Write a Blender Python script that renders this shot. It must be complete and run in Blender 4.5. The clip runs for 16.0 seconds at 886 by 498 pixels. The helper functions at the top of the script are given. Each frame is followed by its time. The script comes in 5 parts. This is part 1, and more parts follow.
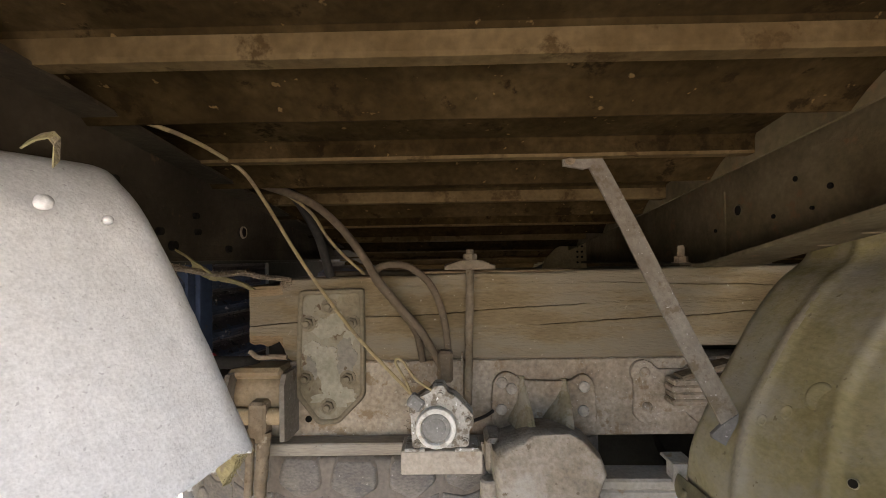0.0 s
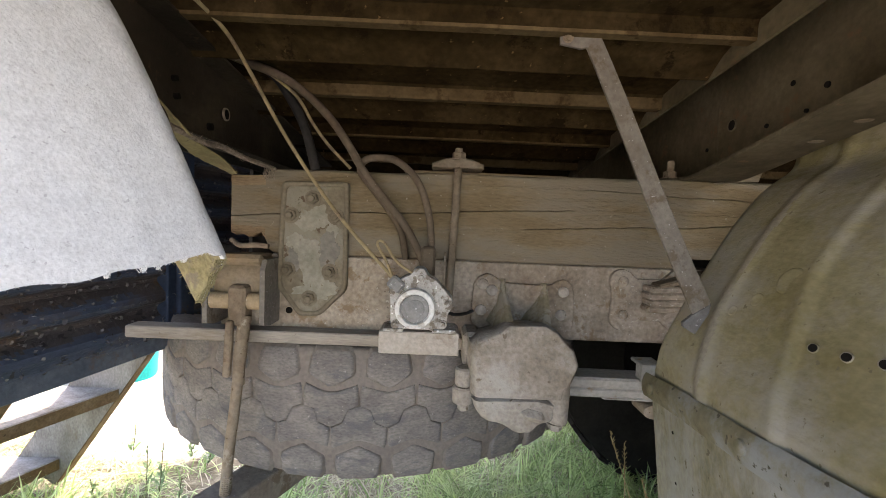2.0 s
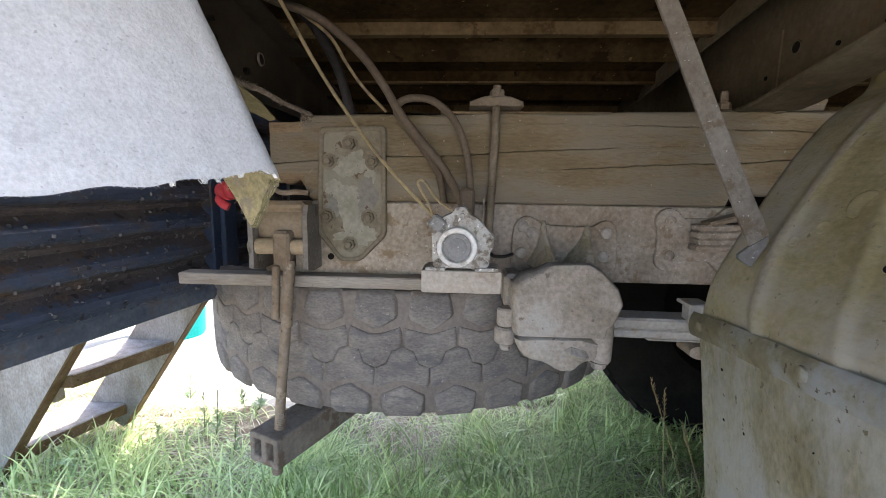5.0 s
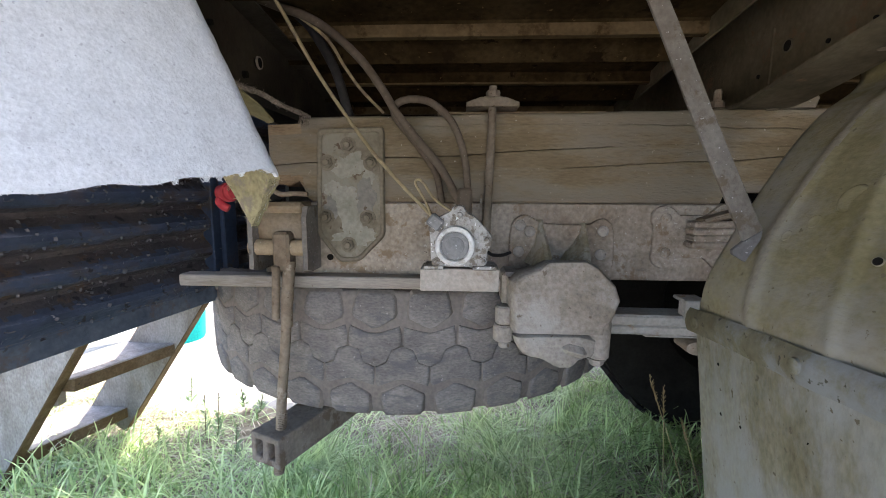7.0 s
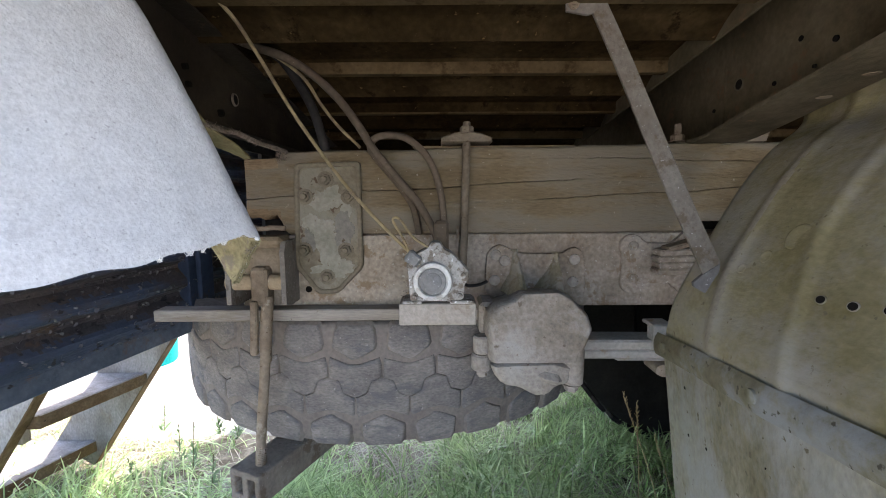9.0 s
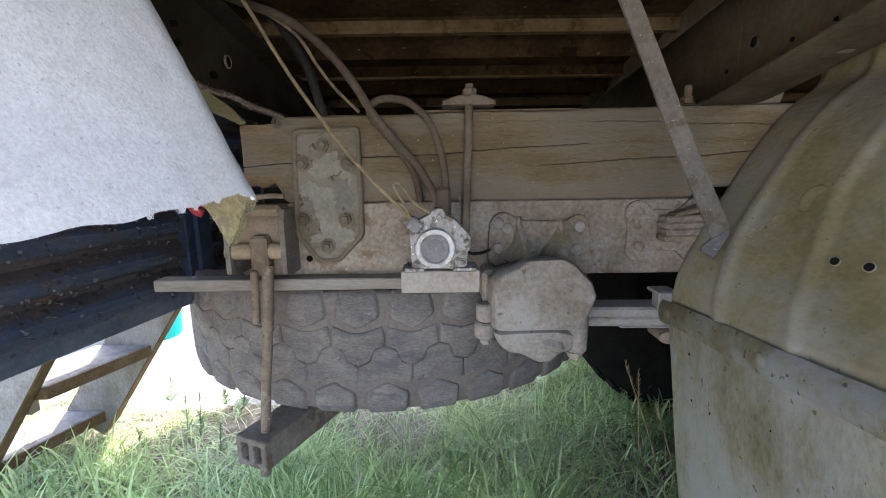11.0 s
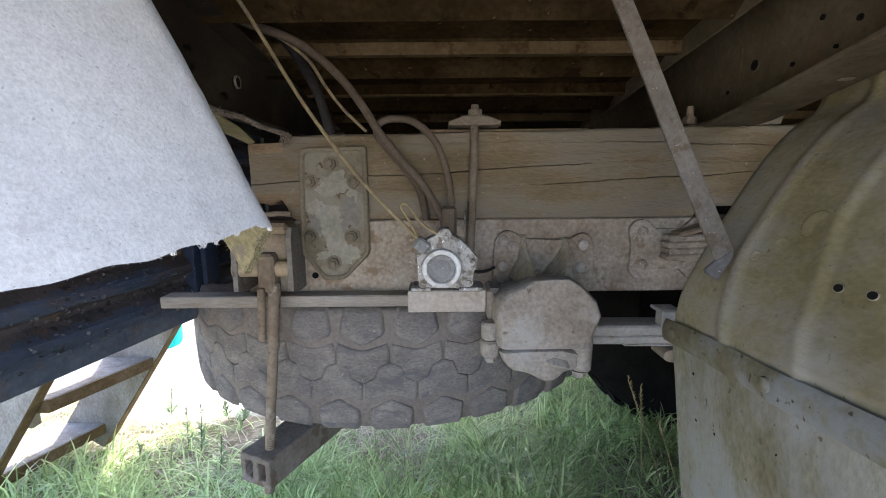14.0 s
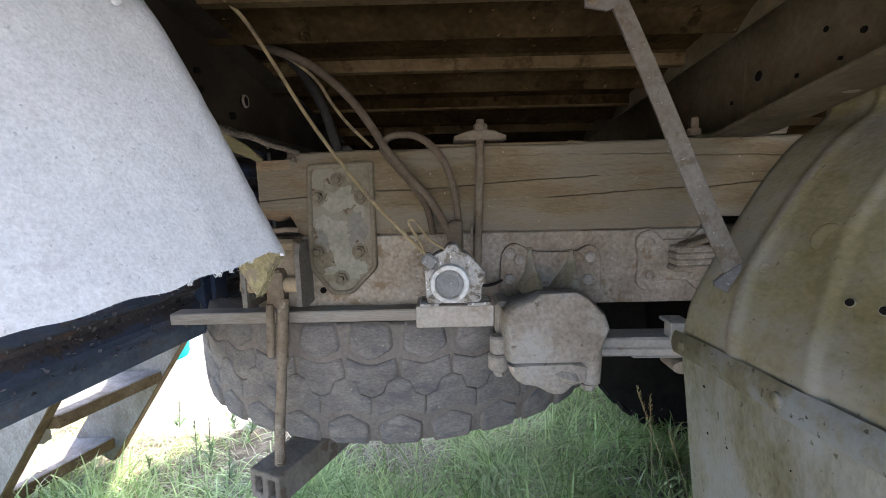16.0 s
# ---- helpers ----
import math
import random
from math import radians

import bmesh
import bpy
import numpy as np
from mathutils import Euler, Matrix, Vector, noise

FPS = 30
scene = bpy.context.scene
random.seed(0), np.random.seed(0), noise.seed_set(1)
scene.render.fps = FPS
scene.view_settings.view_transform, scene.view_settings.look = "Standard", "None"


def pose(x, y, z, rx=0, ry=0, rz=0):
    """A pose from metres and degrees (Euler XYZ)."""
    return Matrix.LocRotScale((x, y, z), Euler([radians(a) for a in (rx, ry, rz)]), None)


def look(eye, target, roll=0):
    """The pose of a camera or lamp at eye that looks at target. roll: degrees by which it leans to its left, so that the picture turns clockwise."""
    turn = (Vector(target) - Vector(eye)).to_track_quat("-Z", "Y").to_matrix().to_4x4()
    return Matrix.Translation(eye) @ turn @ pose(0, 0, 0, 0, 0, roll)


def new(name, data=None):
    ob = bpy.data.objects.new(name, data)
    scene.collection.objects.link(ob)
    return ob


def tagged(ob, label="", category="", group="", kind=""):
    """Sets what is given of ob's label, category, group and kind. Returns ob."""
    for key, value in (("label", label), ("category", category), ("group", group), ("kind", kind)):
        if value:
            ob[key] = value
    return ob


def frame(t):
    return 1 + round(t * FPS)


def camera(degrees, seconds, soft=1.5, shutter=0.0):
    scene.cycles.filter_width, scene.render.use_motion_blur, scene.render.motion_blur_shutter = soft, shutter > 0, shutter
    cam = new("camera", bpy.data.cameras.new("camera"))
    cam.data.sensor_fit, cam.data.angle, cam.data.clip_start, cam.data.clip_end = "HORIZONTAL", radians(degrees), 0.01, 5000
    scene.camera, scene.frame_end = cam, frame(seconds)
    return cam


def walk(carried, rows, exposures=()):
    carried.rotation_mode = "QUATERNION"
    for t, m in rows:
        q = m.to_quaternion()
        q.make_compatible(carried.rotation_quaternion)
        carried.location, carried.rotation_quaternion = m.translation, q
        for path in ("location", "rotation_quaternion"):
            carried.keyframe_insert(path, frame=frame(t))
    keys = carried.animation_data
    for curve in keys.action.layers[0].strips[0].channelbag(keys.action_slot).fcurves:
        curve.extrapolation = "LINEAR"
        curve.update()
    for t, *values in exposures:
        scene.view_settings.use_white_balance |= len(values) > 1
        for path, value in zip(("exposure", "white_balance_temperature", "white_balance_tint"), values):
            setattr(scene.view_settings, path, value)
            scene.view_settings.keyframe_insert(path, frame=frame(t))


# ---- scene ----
cam = camera(92.1, 16.0, 0.9)
PATH = [
    (0, (0.022, 0.062, 1.241), (-0.003, 2.062, 1.285), -0.9),
    (0.5, (0.017, 0.064, 1.143), (0.013, 2.063, 1.092), 1.2),
    (1, (0.016, 0.064, 1.102), (-0.005, 2.06, 0.978), 2.7),
    (1.5, (0.052, 0.066, 1.11), (0.148, 2.061, 1.0), 2.6),
    (2, (0.032, 0.069, 1.091), (0.057, 2.064, 0.964), 2.4),
    (2.5, (0.037, 0.066, 1.082), (0.034, 2.062, 0.963), 2.5),
    (3, (0.035, 0.078, 1.069), (0.007, 2.063, 0.834), 1.2),
    (3.5, (0.035, 0.073, 1.056), (-0.029, 2.055, 0.791), 0.7),
    (4, (0.031, 0.068, 1.045), (-0.03, 2.047, 0.761), 1.2),
    (4.5, (0.018, 0.069, 1.037), (-0.069, 2.046, 0.749), 1.1),
    (4.7, (0.012, 0.071, 1.039), (-0.086, 2.047, 0.75), 1.0),
    (6.8, (0.001, 0.066, 1.032), (-0.094, 2.041, 0.732), 0.3),
    (7, (0.011, 0.061, 1.033), (-0.087, 2.039, 0.753), 0.3),
    (7.5, (0.01, 0.053, 1.063), (-0.045, 2.038, 0.827), 0.6),
    (8, (0.006, 0.054, 1.094), (-0.024, 2.044, 0.89), -0.1),
    (8.5, (0.03, 0.048, 1.09), (0.064, 2.036, 0.88), -0.3),
    (9, (0.012, 0.046, 1.089), (0.018, 2.031, 0.847), -0.4),
    (9.5, (0.01, 0.057, 1.077), (0.002, 2.04, 0.815), -0.4),
    (9.7, (0.017, 0.061, 1.079), (0.014, 2.045, 0.822), -0.7),
    (11.8, (0.005, 0.061, 1.066), (0.007, 2.019, 0.66), -0.7),
    (12, (0.01, 0.06, 1.07), (0.013, 2.02, 0.669), -0.6),
    (12.5, (0.006, 0.067, 1.069), (0.003, 2.027, 0.671), -1.9),
    (13, (0.004, 0.067, 1.078), (0.024, 2.032, 0.701), -1.2),
    (13.5, (0.0, 0.058, 1.099), (0.02, 2.03, 0.768), -0.2),
    (14, (-0.005, 0.057, 1.096), (-0.001, 2.031, 0.772), -0.5),
    (14.5, (0.002, 0.054, 1.109), (0.015, 2.032, 0.811), -0.6),
    (15, (-0.002, 0.051, 1.122), (0.017, 2.032, 0.852), -0.6),
    (15.5, (-0.003, 0.051, 1.115), (0.017, 2.03, 0.832), -0.9),
    (16, (-0.012, 0.056, 1.114), (-0.026, 2.034, 0.82), -1.3),
]
EXPOSURES = [(0, 2.91, 7950, 17), (0.5, 2.89, 7800, 17), (1.5, 2.87, 7450, 16), (3.5, 2.84, 6980, 16), (7, 2.69, 6450, 15), (16, 2.67, 6380, 15)]
walk(cam, [(t, look(eye, target, roll)) for t, eye, target, roll in PATH], EXPOSURES)

# ---- world and light ----
world = bpy.data.worlds.new("sky")
scene.world = world
world.use_nodes = True
wn = world.node_tree.nodes
sky = wn.new("ShaderNodeTexSky")
sky.sky_type = "NISHITA"
sky.sun_disc = False
sky.sun_elevation, sky.sun_rotation = radians(54.5), radians(30.6)
sky.air_density, sky.dust_density = 1.0, 2.5
wn["Background"].inputs["Strength"].default_value = 0.15
world.node_tree.links.new(sky.outputs[0], wn["Background"].inputs["Color"])
sun_data = bpy.data.lights.new("sun", "SUN")
sun_data.energy, sun_data.angle, sun_data.color = 2.4, radians(0.6), (1.0, 0.95, 0.86)
sun = new("sun", sun_data)
sun.matrix_world = look((2.9, 4.9, 8.0), (0, 0, 0))


# ---- materials ----
def shade(name, stops, scale=8.0, fine=60.0, rough=0.8, bump=0.3, metal=0.0, stretch=(1, 1, 1), spots=None, spot_scale=14.0,
          spot_at=0.6, fine_mix=0.35, bump_dist=0.004, spec=0.12, vary=0.0, specks=None, speck_scale=170.0, speck_at=0.7, spot_soft=0.03):
    """A worn surface: a broad colour ramp, fine grain over it, spots of a second substance, and relief."""
    m = bpy.data.materials.new(name)
    m.use_nodes = True
    n, ln = m.node_tree.nodes, m.node_tree.links.new
    bsdf = n["Principled BSDF"]
    tc = n.new("ShaderNodeTexCoord")
    mp = n.new("ShaderNodeMapping")
    mp.inputs["Scale"].default_value = stretch
    ln(tc.outputs["Object"], mp.inputs["Vector"])
    big = n.new("ShaderNodeTexNoise")
    big.inputs["Scale"].default_value, big.inputs["Detail"].default_value, big.inputs["Roughness"].default_value = scale, 7, 0.62
    small = n.new("ShaderNodeTexNoise")
    small.inputs["Scale"].default_value, small.inputs["Detail"].default_value = fine, 5
    for t in (big, small):
        ln(mp.outputs[0], t.inputs["Vector"])
    ramp = n.new("ShaderNodeValToRGB")
    el = ramp.color_ramp.elements
    for i, c in enumerate(stops):
        at = 0.32 + 0.36 * i / max(1, len(stops) - 1)
        e = el[i] if i < 2 else el.new(at)
        e.position, e.color = at, (*c, 1)
    ln(big.outputs[0], ramp.inputs[0])
    grain = n.new("ShaderNodeMix")
    grain.data_type, grain.blend_type = "RGBA", "OVERLAY"
    grain.inputs["Factor"].default_value = fine_mix
    ln(ramp.outputs[0], grain.inputs["A"])
    ln(small.outputs[0], grain.inputs["B"])
    colour = grain.outputs["Result"]
    if spots:
        tex = n.new("ShaderNodeTexNoise")
        tex.inputs["Scale"].default_value, tex.inputs["Detail"].default_value = spot_scale, 9
        tex.inputs["Roughness"].default_value = 0.68
        ln(mp.outputs[0], tex.inputs["Vector"])
        edge = n.new("ShaderNodeMapRange")
        edge.inputs["From Min"].default_value, edge.inputs["From Max"].default_value = spot_at - spot_soft, spot_at + spot_soft
        ln(tex.outputs[0], edge.inputs["Value"])
        over = n.new("ShaderNodeMix")
        over.data_type = "RGBA"
        ln(edge.outputs[0], over.inputs["Factor"])
        ln(colour, over.inputs["A"])
        over.inputs["B"].default_value = (*spots, 1)
        colour = over.outputs["Result"]
    if specks:
        tex = n.new("ShaderNodeTexNoise")
        tex.inputs["Scale"].default_value, tex.inputs["Detail"].default_value = speck_scale, 3
        ln(tc.outputs["Object"], tex.inputs["Vector"])
        edge = n.new("ShaderNodeMapRange")
        edge.inputs["From Min"].default_value, edge.inputs["From Max"].default_value = speck_at, speck_at + 0.04
        ln(tex.outputs[0], edge.inputs["Value"])
        over = n.new("ShaderNodeMix")
        over.data_type = "RGBA"
        ln(edge.outputs[0], over.inputs["Factor"])
        ln(colour, over.inputs["A"])
        over.inputs["B"].default_value = (*specks, 1)
        colour = over.outputs["Result"]
    if vary:
        info = n.new("ShaderNodeObjectInfo")
        hsv = n.new("ShaderNodeHueSaturation")
        rng = n.new("ShaderNodeMapRange")
        rng.inputs["To Min"].default_value, rng.inputs["To Max"].default_value = 1 - vary, 1 + vary
        ln(info.outputs["Random"], rng.inputs["Value"])
        ln(rng.outputs[0], hsv.inputs["Value"])
        ln(colour, hsv.inputs["Color"])
        colour = hsv.outputs[0]
    ln(colour, bsdf.inputs["Base Color"])
    bsdf.inputs["Roughness"].default_value, bsdf.inputs["Metallic"].default_value = rough, metal
    bsdf.inputs["Specular IOR Level"].default_value = spec
    mixh = n.new("ShaderNodeMath")
    mixh.operation = "ADD"
    ln(big.outputs[0], mixh.inputs[0])
    ln(small.outputs[0], mixh.inputs[1])
    bp = n.new("ShaderNodeBump")
    bp.inputs["Strength"].default_value, bp.inputs["Distance"].default_value = bump, bump_dist
    ln(mixh.outputs[0], bp.inputs["Height"])
    ln(bp.outputs[0], bsdf.inputs["Normal"])
    return m


M_WOOD = shade("weathered_beam_wood", [(0.112, 0.081, 0.044), (0.154, 0.117, 0.071), (0.194, 0.154, 0.103)], 3.4, 85, 0.92, 0.55, stretch=(0.7, 2.0, 2.6), fine_mix=0.34, spots=(0.164, 0.137, 0.102), spot_scale=3.4, spot_at=0.54, spot_soft=0.06, specks=(0.27, 0.235, 0.185), speck_scale=120, speck_at=0.71)
M_GREYWOOD = shade("grey_stair_wood", [(0.19, 0.170, 0.150), (0.275, 0.252, 0.230), (0.36, 0.338, 0.318)], 5, 60, 0.9, 0.5, stretch=(2.6, 3, 1.3), fine_mix=0.5, spots=(0.20, 0.165, 0.125), spot_scale=4, spot_at=0.62, spot_soft=0.06)
M_BROWNSIDE = shade("brown_board_side", [(0.100, 0.064, 0.034), (0.142, 0.096, 0.055), (0.182, 0.132, 0.084)], 6, 70, 0.9, 0.5, stretch=(2, 2, 2), fine_mix=0.5, specks=(0.065, 0.044, 0.027), speck_scale=60, speck_at=0.68)
M_BOARD = shade("dusty_board_wood", [(0.235, 0.198, 0.160), (0.272, 0.236, 0.198), (0.305, 0.270, 0.232)], 5, 90, 0.92, 0.4, stretch=(0.5, 2, 3), fine_mix=0.35, spots=(0.215, 0.175, 0.135), spot_scale=9, spot_at=0.62, spot_soft=0.06, specks=(0.15, 0.11, 0.08), speck_scale=80, speck_at=0.71)
M_RAIL = shade("dusty_grey_frame_paint", [(0.172, 0.132, 0.096), (0.238, 0.195, 0.154), (0.305, 0.262, 0.216)], 11, 100, 0.9, 0.55, spots=(0.180, 0.130, 0.086), spot_scale=19, spot_at=0.58, specks=(0.38, 0.35, 0.31), speck_scale=150, speck_at=0.67, fine_mix=0.6)
M_RAILRUST = shade("flaking_ochre_frame_paint", [(0.225, 0.178, 0.130), (0.295, 0.244, 0.188), (0.345, 0.30, 0.245)], 13, 100, 0.9, 0.55, spots=(0.205, 0.146, 0.092), spot_scale=15, spot_at=0.54, specks=(0.40, 0.365, 0.31), speck_at=0.65, speck_scale=90, fine_mix=0.55)
M_PLATE = shade("dusty_brown_plate", [(0.128, 0.104, 0.068), (0.172, 0.145, 0.102), (0.20, 0.175, 0.13)], 9, 90, 0.85, 0.8, spots=(0.20, 0.18, 0.14), spot_scale=9, spot_at=0.56, specks=(0.10, 0.07, 0.045), speck_scale=48, speck_at=0.63)
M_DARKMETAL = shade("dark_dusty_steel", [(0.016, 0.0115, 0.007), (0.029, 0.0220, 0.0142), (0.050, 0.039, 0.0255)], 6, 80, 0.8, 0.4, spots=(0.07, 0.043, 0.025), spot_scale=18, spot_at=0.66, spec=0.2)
M_BEARER = shade("olive_dusty_steel", [(0.068, 0.053, 0.033), (0.106, 0.086, 0.056), (0.146, 0.122, 0.083)], 6, 80, 0.9, 0.4, spots=(0.15, 0.098, 0.056), spot_scale=18, spot_at=0.65)
M_CLAMP = shade("dark_dusty_clamp_steel", [(0.098, 0.074, 0.050), (0.142, 0.112, 0.081), (0.19, 0.155, 0.118)], 12, 110, 0.9, 0.6, specks=(0.085, 0.058, 0.037), speck_scale=90, speck_at=0.67)
# rust and dust, darker than their own tone: underside shade in the colour
M_FLOORPAN = shade("rusty_dusty_shaded_floor_pan", [(0.0160, 0.0101, 0.0043), (0.028, 0.0180, 0.0080), (0.053, 0.0352, 0.0170)], 5, 70, 0.95, 0.5, spots=(0.0145, 0.0087, 0.0040), spot_scale=16, spot_at=0.60, fine_mix=0.6, specks=(0.105, 0.070, 0.033), speck_scale=60, speck_at=0.69, spec=0.03)
M_CAST = shade("dusty_cast_iron", [(0.178, 0.144, 0.108), (0.250, 0.214, 0.176), (0.318, 0.286, 0.250)], 5, 110, 0.92, 0.7, fine_mix=0.5, spots=(0.325, 0.298, 0.264), spot_scale=7, spot_at=0.57, spot_soft=0.07, bump_dist=0.004, specks=(0.145, 0.114, 0.084), speck_scale=60, speck_at=0.68)
M_FENDER = shade("dusty_olive_fender", [(0.168, 0.138, 0.063), (0.234, 0.199, 0.112), (0.304, 0.271, 0.188)], 5.5, 120, 0.78, 0.2, stretch=(1, 0.7, 1), spots=(0.290, 0.264, 0.224), spot_scale=5.0, spot_at=0.535, spot_soft=0.08, fine_mix=0.32, specks=(0.160, 0.134, 0.084), speck_scale=80, speck_at=0.675)
M_RIDGE = shade("pinkish_dust_on_olive", [(0.250, 0.215, 0.165), (0.292, 0.258, 0.212)], 9, 120, 0.8, 0.2, spots=(0.22, 0.19, 0.12), spot_scale=9, spot_at=0.56, spot_soft=0.06)
M_FLAP = shade("dusty_green_mudflap", [(0.138, 0.118, 0.066), (0.214, 0.194, 0.138), (0.288, 0.276, 0.236)], 5, 130, 0.85, 0.35, stretch=(1, 0.9, 0.5), fine_mix=0.5, spots=(0.266, 0.264, 0.250), spot_scale=4.5, spot_at=0.52, spot_soft=0.07, specks=(0.125, 0.108, 0.074), speck_scale=70, speck_at=0.67)
M_BAND = shade("worn_steel_band", [(0.108, 0.089, 0.048), (0.164, 0.146, 0.100), (0.205, 0.192, 0.155)], 6, 70, 0.7, 0.5, spots=(0.208, 0.212, 0.206), spot_scale=6, spot_at=0.54, spot_soft=0.05, specks=(0.070, 0.062, 0.046), speck_scale=55, speck_at=0.64)
M_FELT = shade("white_felt", [(0.52, 0.522, 0.53), (0.56, 0.562, 0.572), (0.60, 0.602, 0.612)], 80, 340, 0.98, 0.22, fine_mix=0.35, bump_dist=0.003, spec=0.05, spots=(0.48, 0.48, 0.49), spot_scale=34, spot_at=0.64, specks=(0.41, 0.41, 0.42), speck_scale=190, speck_at=0.67)
M_FELTBACK = shade("yellow_foam_backing", [(0.20, 0.172, 0.092), (0.28, 0.248, 0.145)], 22, 160, 0.95, 0.9, fine_mix=0.6, spec=0.1, spots=(0.19, 0.16, 0.118), spot_scale=30, spot_at=0.56)
M_RUBBER = shade("dusty_tyre_rubber", [(0.128, 0.114, 0.104), (0.168, 0.149, 0.134), (0.216, 0.190, 0.168)], 9, 110, 0.92, 0.5, stretch=(1, 1, 2.2), fine_mix=0.5, spots=(0.112, 0.108, 0.104), spot_scale=12, spot_at=0.58, spot_soft=0.06, specks=(0.28, 0.255, 0.23), speck_scale=120, speck_at=0.69)
M_GROOVE = shade("brown_dusty_rubber", [(0.150, 0.126, 0.108), (0.192, 0.164, 0.140)], 9, 90, 0.95, 0.4)
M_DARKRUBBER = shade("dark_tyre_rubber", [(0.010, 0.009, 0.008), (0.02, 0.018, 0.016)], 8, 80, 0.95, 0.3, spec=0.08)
M_BLUE = shade("peeling_blue_paint", [(0.038, 0.047, 0.068), (0.054, 0.070, 0.106), (0.078, 0.097, 0.142)], 6, 70, 0.45, 0.6, spots=(0.074, 0.060, 0.056), spot_scale=6, spot_at=0.57, spot_soft=0.06, stretch=(1, 1, 1.6), specks=(0.03, 0.027, 0.03), speck_scale=45, speck_at=0.66, spec=0.3)
M_PEELED = shade("rusty_peeled_panel", [(0.052, 0.047, 0.051), (0.078, 0.067, 0.067), (0.108, 0.089, 0.080)], 7, 80, 0.6, 0.9, spots=(0.116, 0.075, 0.046), spot_scale=5, spot_at=0.62, spot_soft=0.03, stretch=(1, 1, 1.3), specks=(0.028, 0.025, 0.028), speck_scale=45, speck_at=0.63, spec=0.25)
M_BLUEPOST = shade("blue_post_paint", [(0.022, 0.032, 0.054), (0.036, 0.050, 0.080)], 6, 70, 0.55, 0.3, spots=(0.055, 0.042, 0.034), spot_scale=9, spot_at=0.57)
M_FLAKE = shade("curled_paint_flake", [(0.036, 0.038, 0.046), (0.085, 0.081, 0.082), (0.18, 0.168, 0.160)], 60, 90, 0.5, 0.3, spec=0.35)
M_STEEL = shade("dusty_grey_steel", [(0.25, 0.222, 0.19), (0.33, 0.30, 0.265)], 9, 110, 0.85, 0.4, spots=(0.26, 0.19, 0.125), spot_scale=16, spot_at=0.62)
M_RUSTSTEEL = shade("brown_dusty_steel", [(0.148, 0.108, 0.073), (0.208, 0.161, 0.115), (0.27, 0.22, 0.168)], 12, 110, 0.9, 0.6, spots=(0.285, 0.238, 0.182), spot_scale=22, spot_at=0.60, specks=(0.12, 0.08, 0.05), speck_scale=90, speck_at=0.67)
M_ALU = shade("grey_cast_aluminium", [(0.25, 0.232, 0.205), (0.39, 0.37, 0.34)], 22, 160, 0.6, 1.0, spots=(0.15, 0.125, 0.098), spot_scale=40, spot_at=0.53, bump_dist=0.002, specks=(0.62, 0.61, 0.60), speck_scale=110, speck_at=0.65)
M_WHITERING = shade("dusty_white_ring", [(0.46, 0.44, 0.41), (0.60, 0.585, 0.56)], 22, 130, 0.8, 0.5, spots=(0.36, 0.33, 0.29), spot_scale=34, spot_at=0.58)
M_GREYCAP = shade("grey_rubber_cap", [(0.155, 0.15, 0.142), (0.215, 0.21, 0.20)], 14, 110, 0.75, 0.4, specks=(0.38, 0.37, 0.36), speck_scale=160, speck_at=0.65)
M_HOSE = shade("dusty_brown_hose", [(0.080, 0.059, 0.041), (0.124, 0.096, 0.070)], 12, 110, 0.85, 0.25, specks=(0.22, 0.19, 0.15), speck_at=0.7)
M_WIRE = shade("yellowed_wire", [(0.21, 0.16, 0.085), (0.28, 0.22, 0.125)], 20, 110, 0.7, 0.2, spots=(0.16, 0.12, 0.078), spot_scale=25, spot_at=0.57)
M_BLACKCABLE = shade("black_cable", [(0.018, 0.016, 0.015), (0.034, 0.031, 0.029)], 20, 110, 0.8, 0.2, spec=0.15)
M_RED = shade("faded_red_plastic", [(0.36, 0.035, 0.042), (0.46, 0.065, 0.068)], 14, 110, 0.6, 0.2, spots=(0.42, 0.16, 0.14), spot_scale=12, spot_at=0.62)
M_EARTH = shade("matted_straw_earth", [(0.10, 0.082, 0.055), (0.22, 0.19, 0.135), (0.42, 0.375, 0.285)], 14, 90, 0.95, 0.9, fine_mix=0.7)
M_YARD = shade("pale_dry_yard", [(0.25, 0.235, 0.20), (0.31, 0.295, 0.26), (0.37, 0.355, 0.32)], 1.5, 30, 0.95, 0.5)
M_TEAL = shade("teal_plastic", [(0.0, 0.36, 0.34), (0.01, 0.44, 0.42)], 4, 50, 0.5, 0.1)
M_STRIP = shade("yellowed_torn_strip", [(0.17, 0.14, 0.07), (0.27, 0.23, 0.125)], 12, 110, 0.9, 0.4)
# near black, so the added unseen walls bounce little light to the floor
M_BLOCKER = shade("dark_blocker_wall", [(0.045, 0.045, 0.040), (0.065, 0.064, 0.056)], 2, 50, 0.8, 0.2)

# paler than M_YARD, to reflect sunlight under the truck
M_BOUNCE = shade("pale_bounce_ground", [(0.50, 0.48, 0.43), (0.57, 0.55, 0.50), (0.63, 0.61, 0.56)], 1.5, 30, 0.95, 0.5)
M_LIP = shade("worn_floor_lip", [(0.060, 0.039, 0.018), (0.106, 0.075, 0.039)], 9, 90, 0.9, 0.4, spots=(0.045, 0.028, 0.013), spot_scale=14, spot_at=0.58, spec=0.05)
M_RIM = shade("dusty_olive_plate_rim", [(0.135, 0.110, 0.074), (0.178, 0.150, 0.108)], 9, 110, 0.85, 0.4)
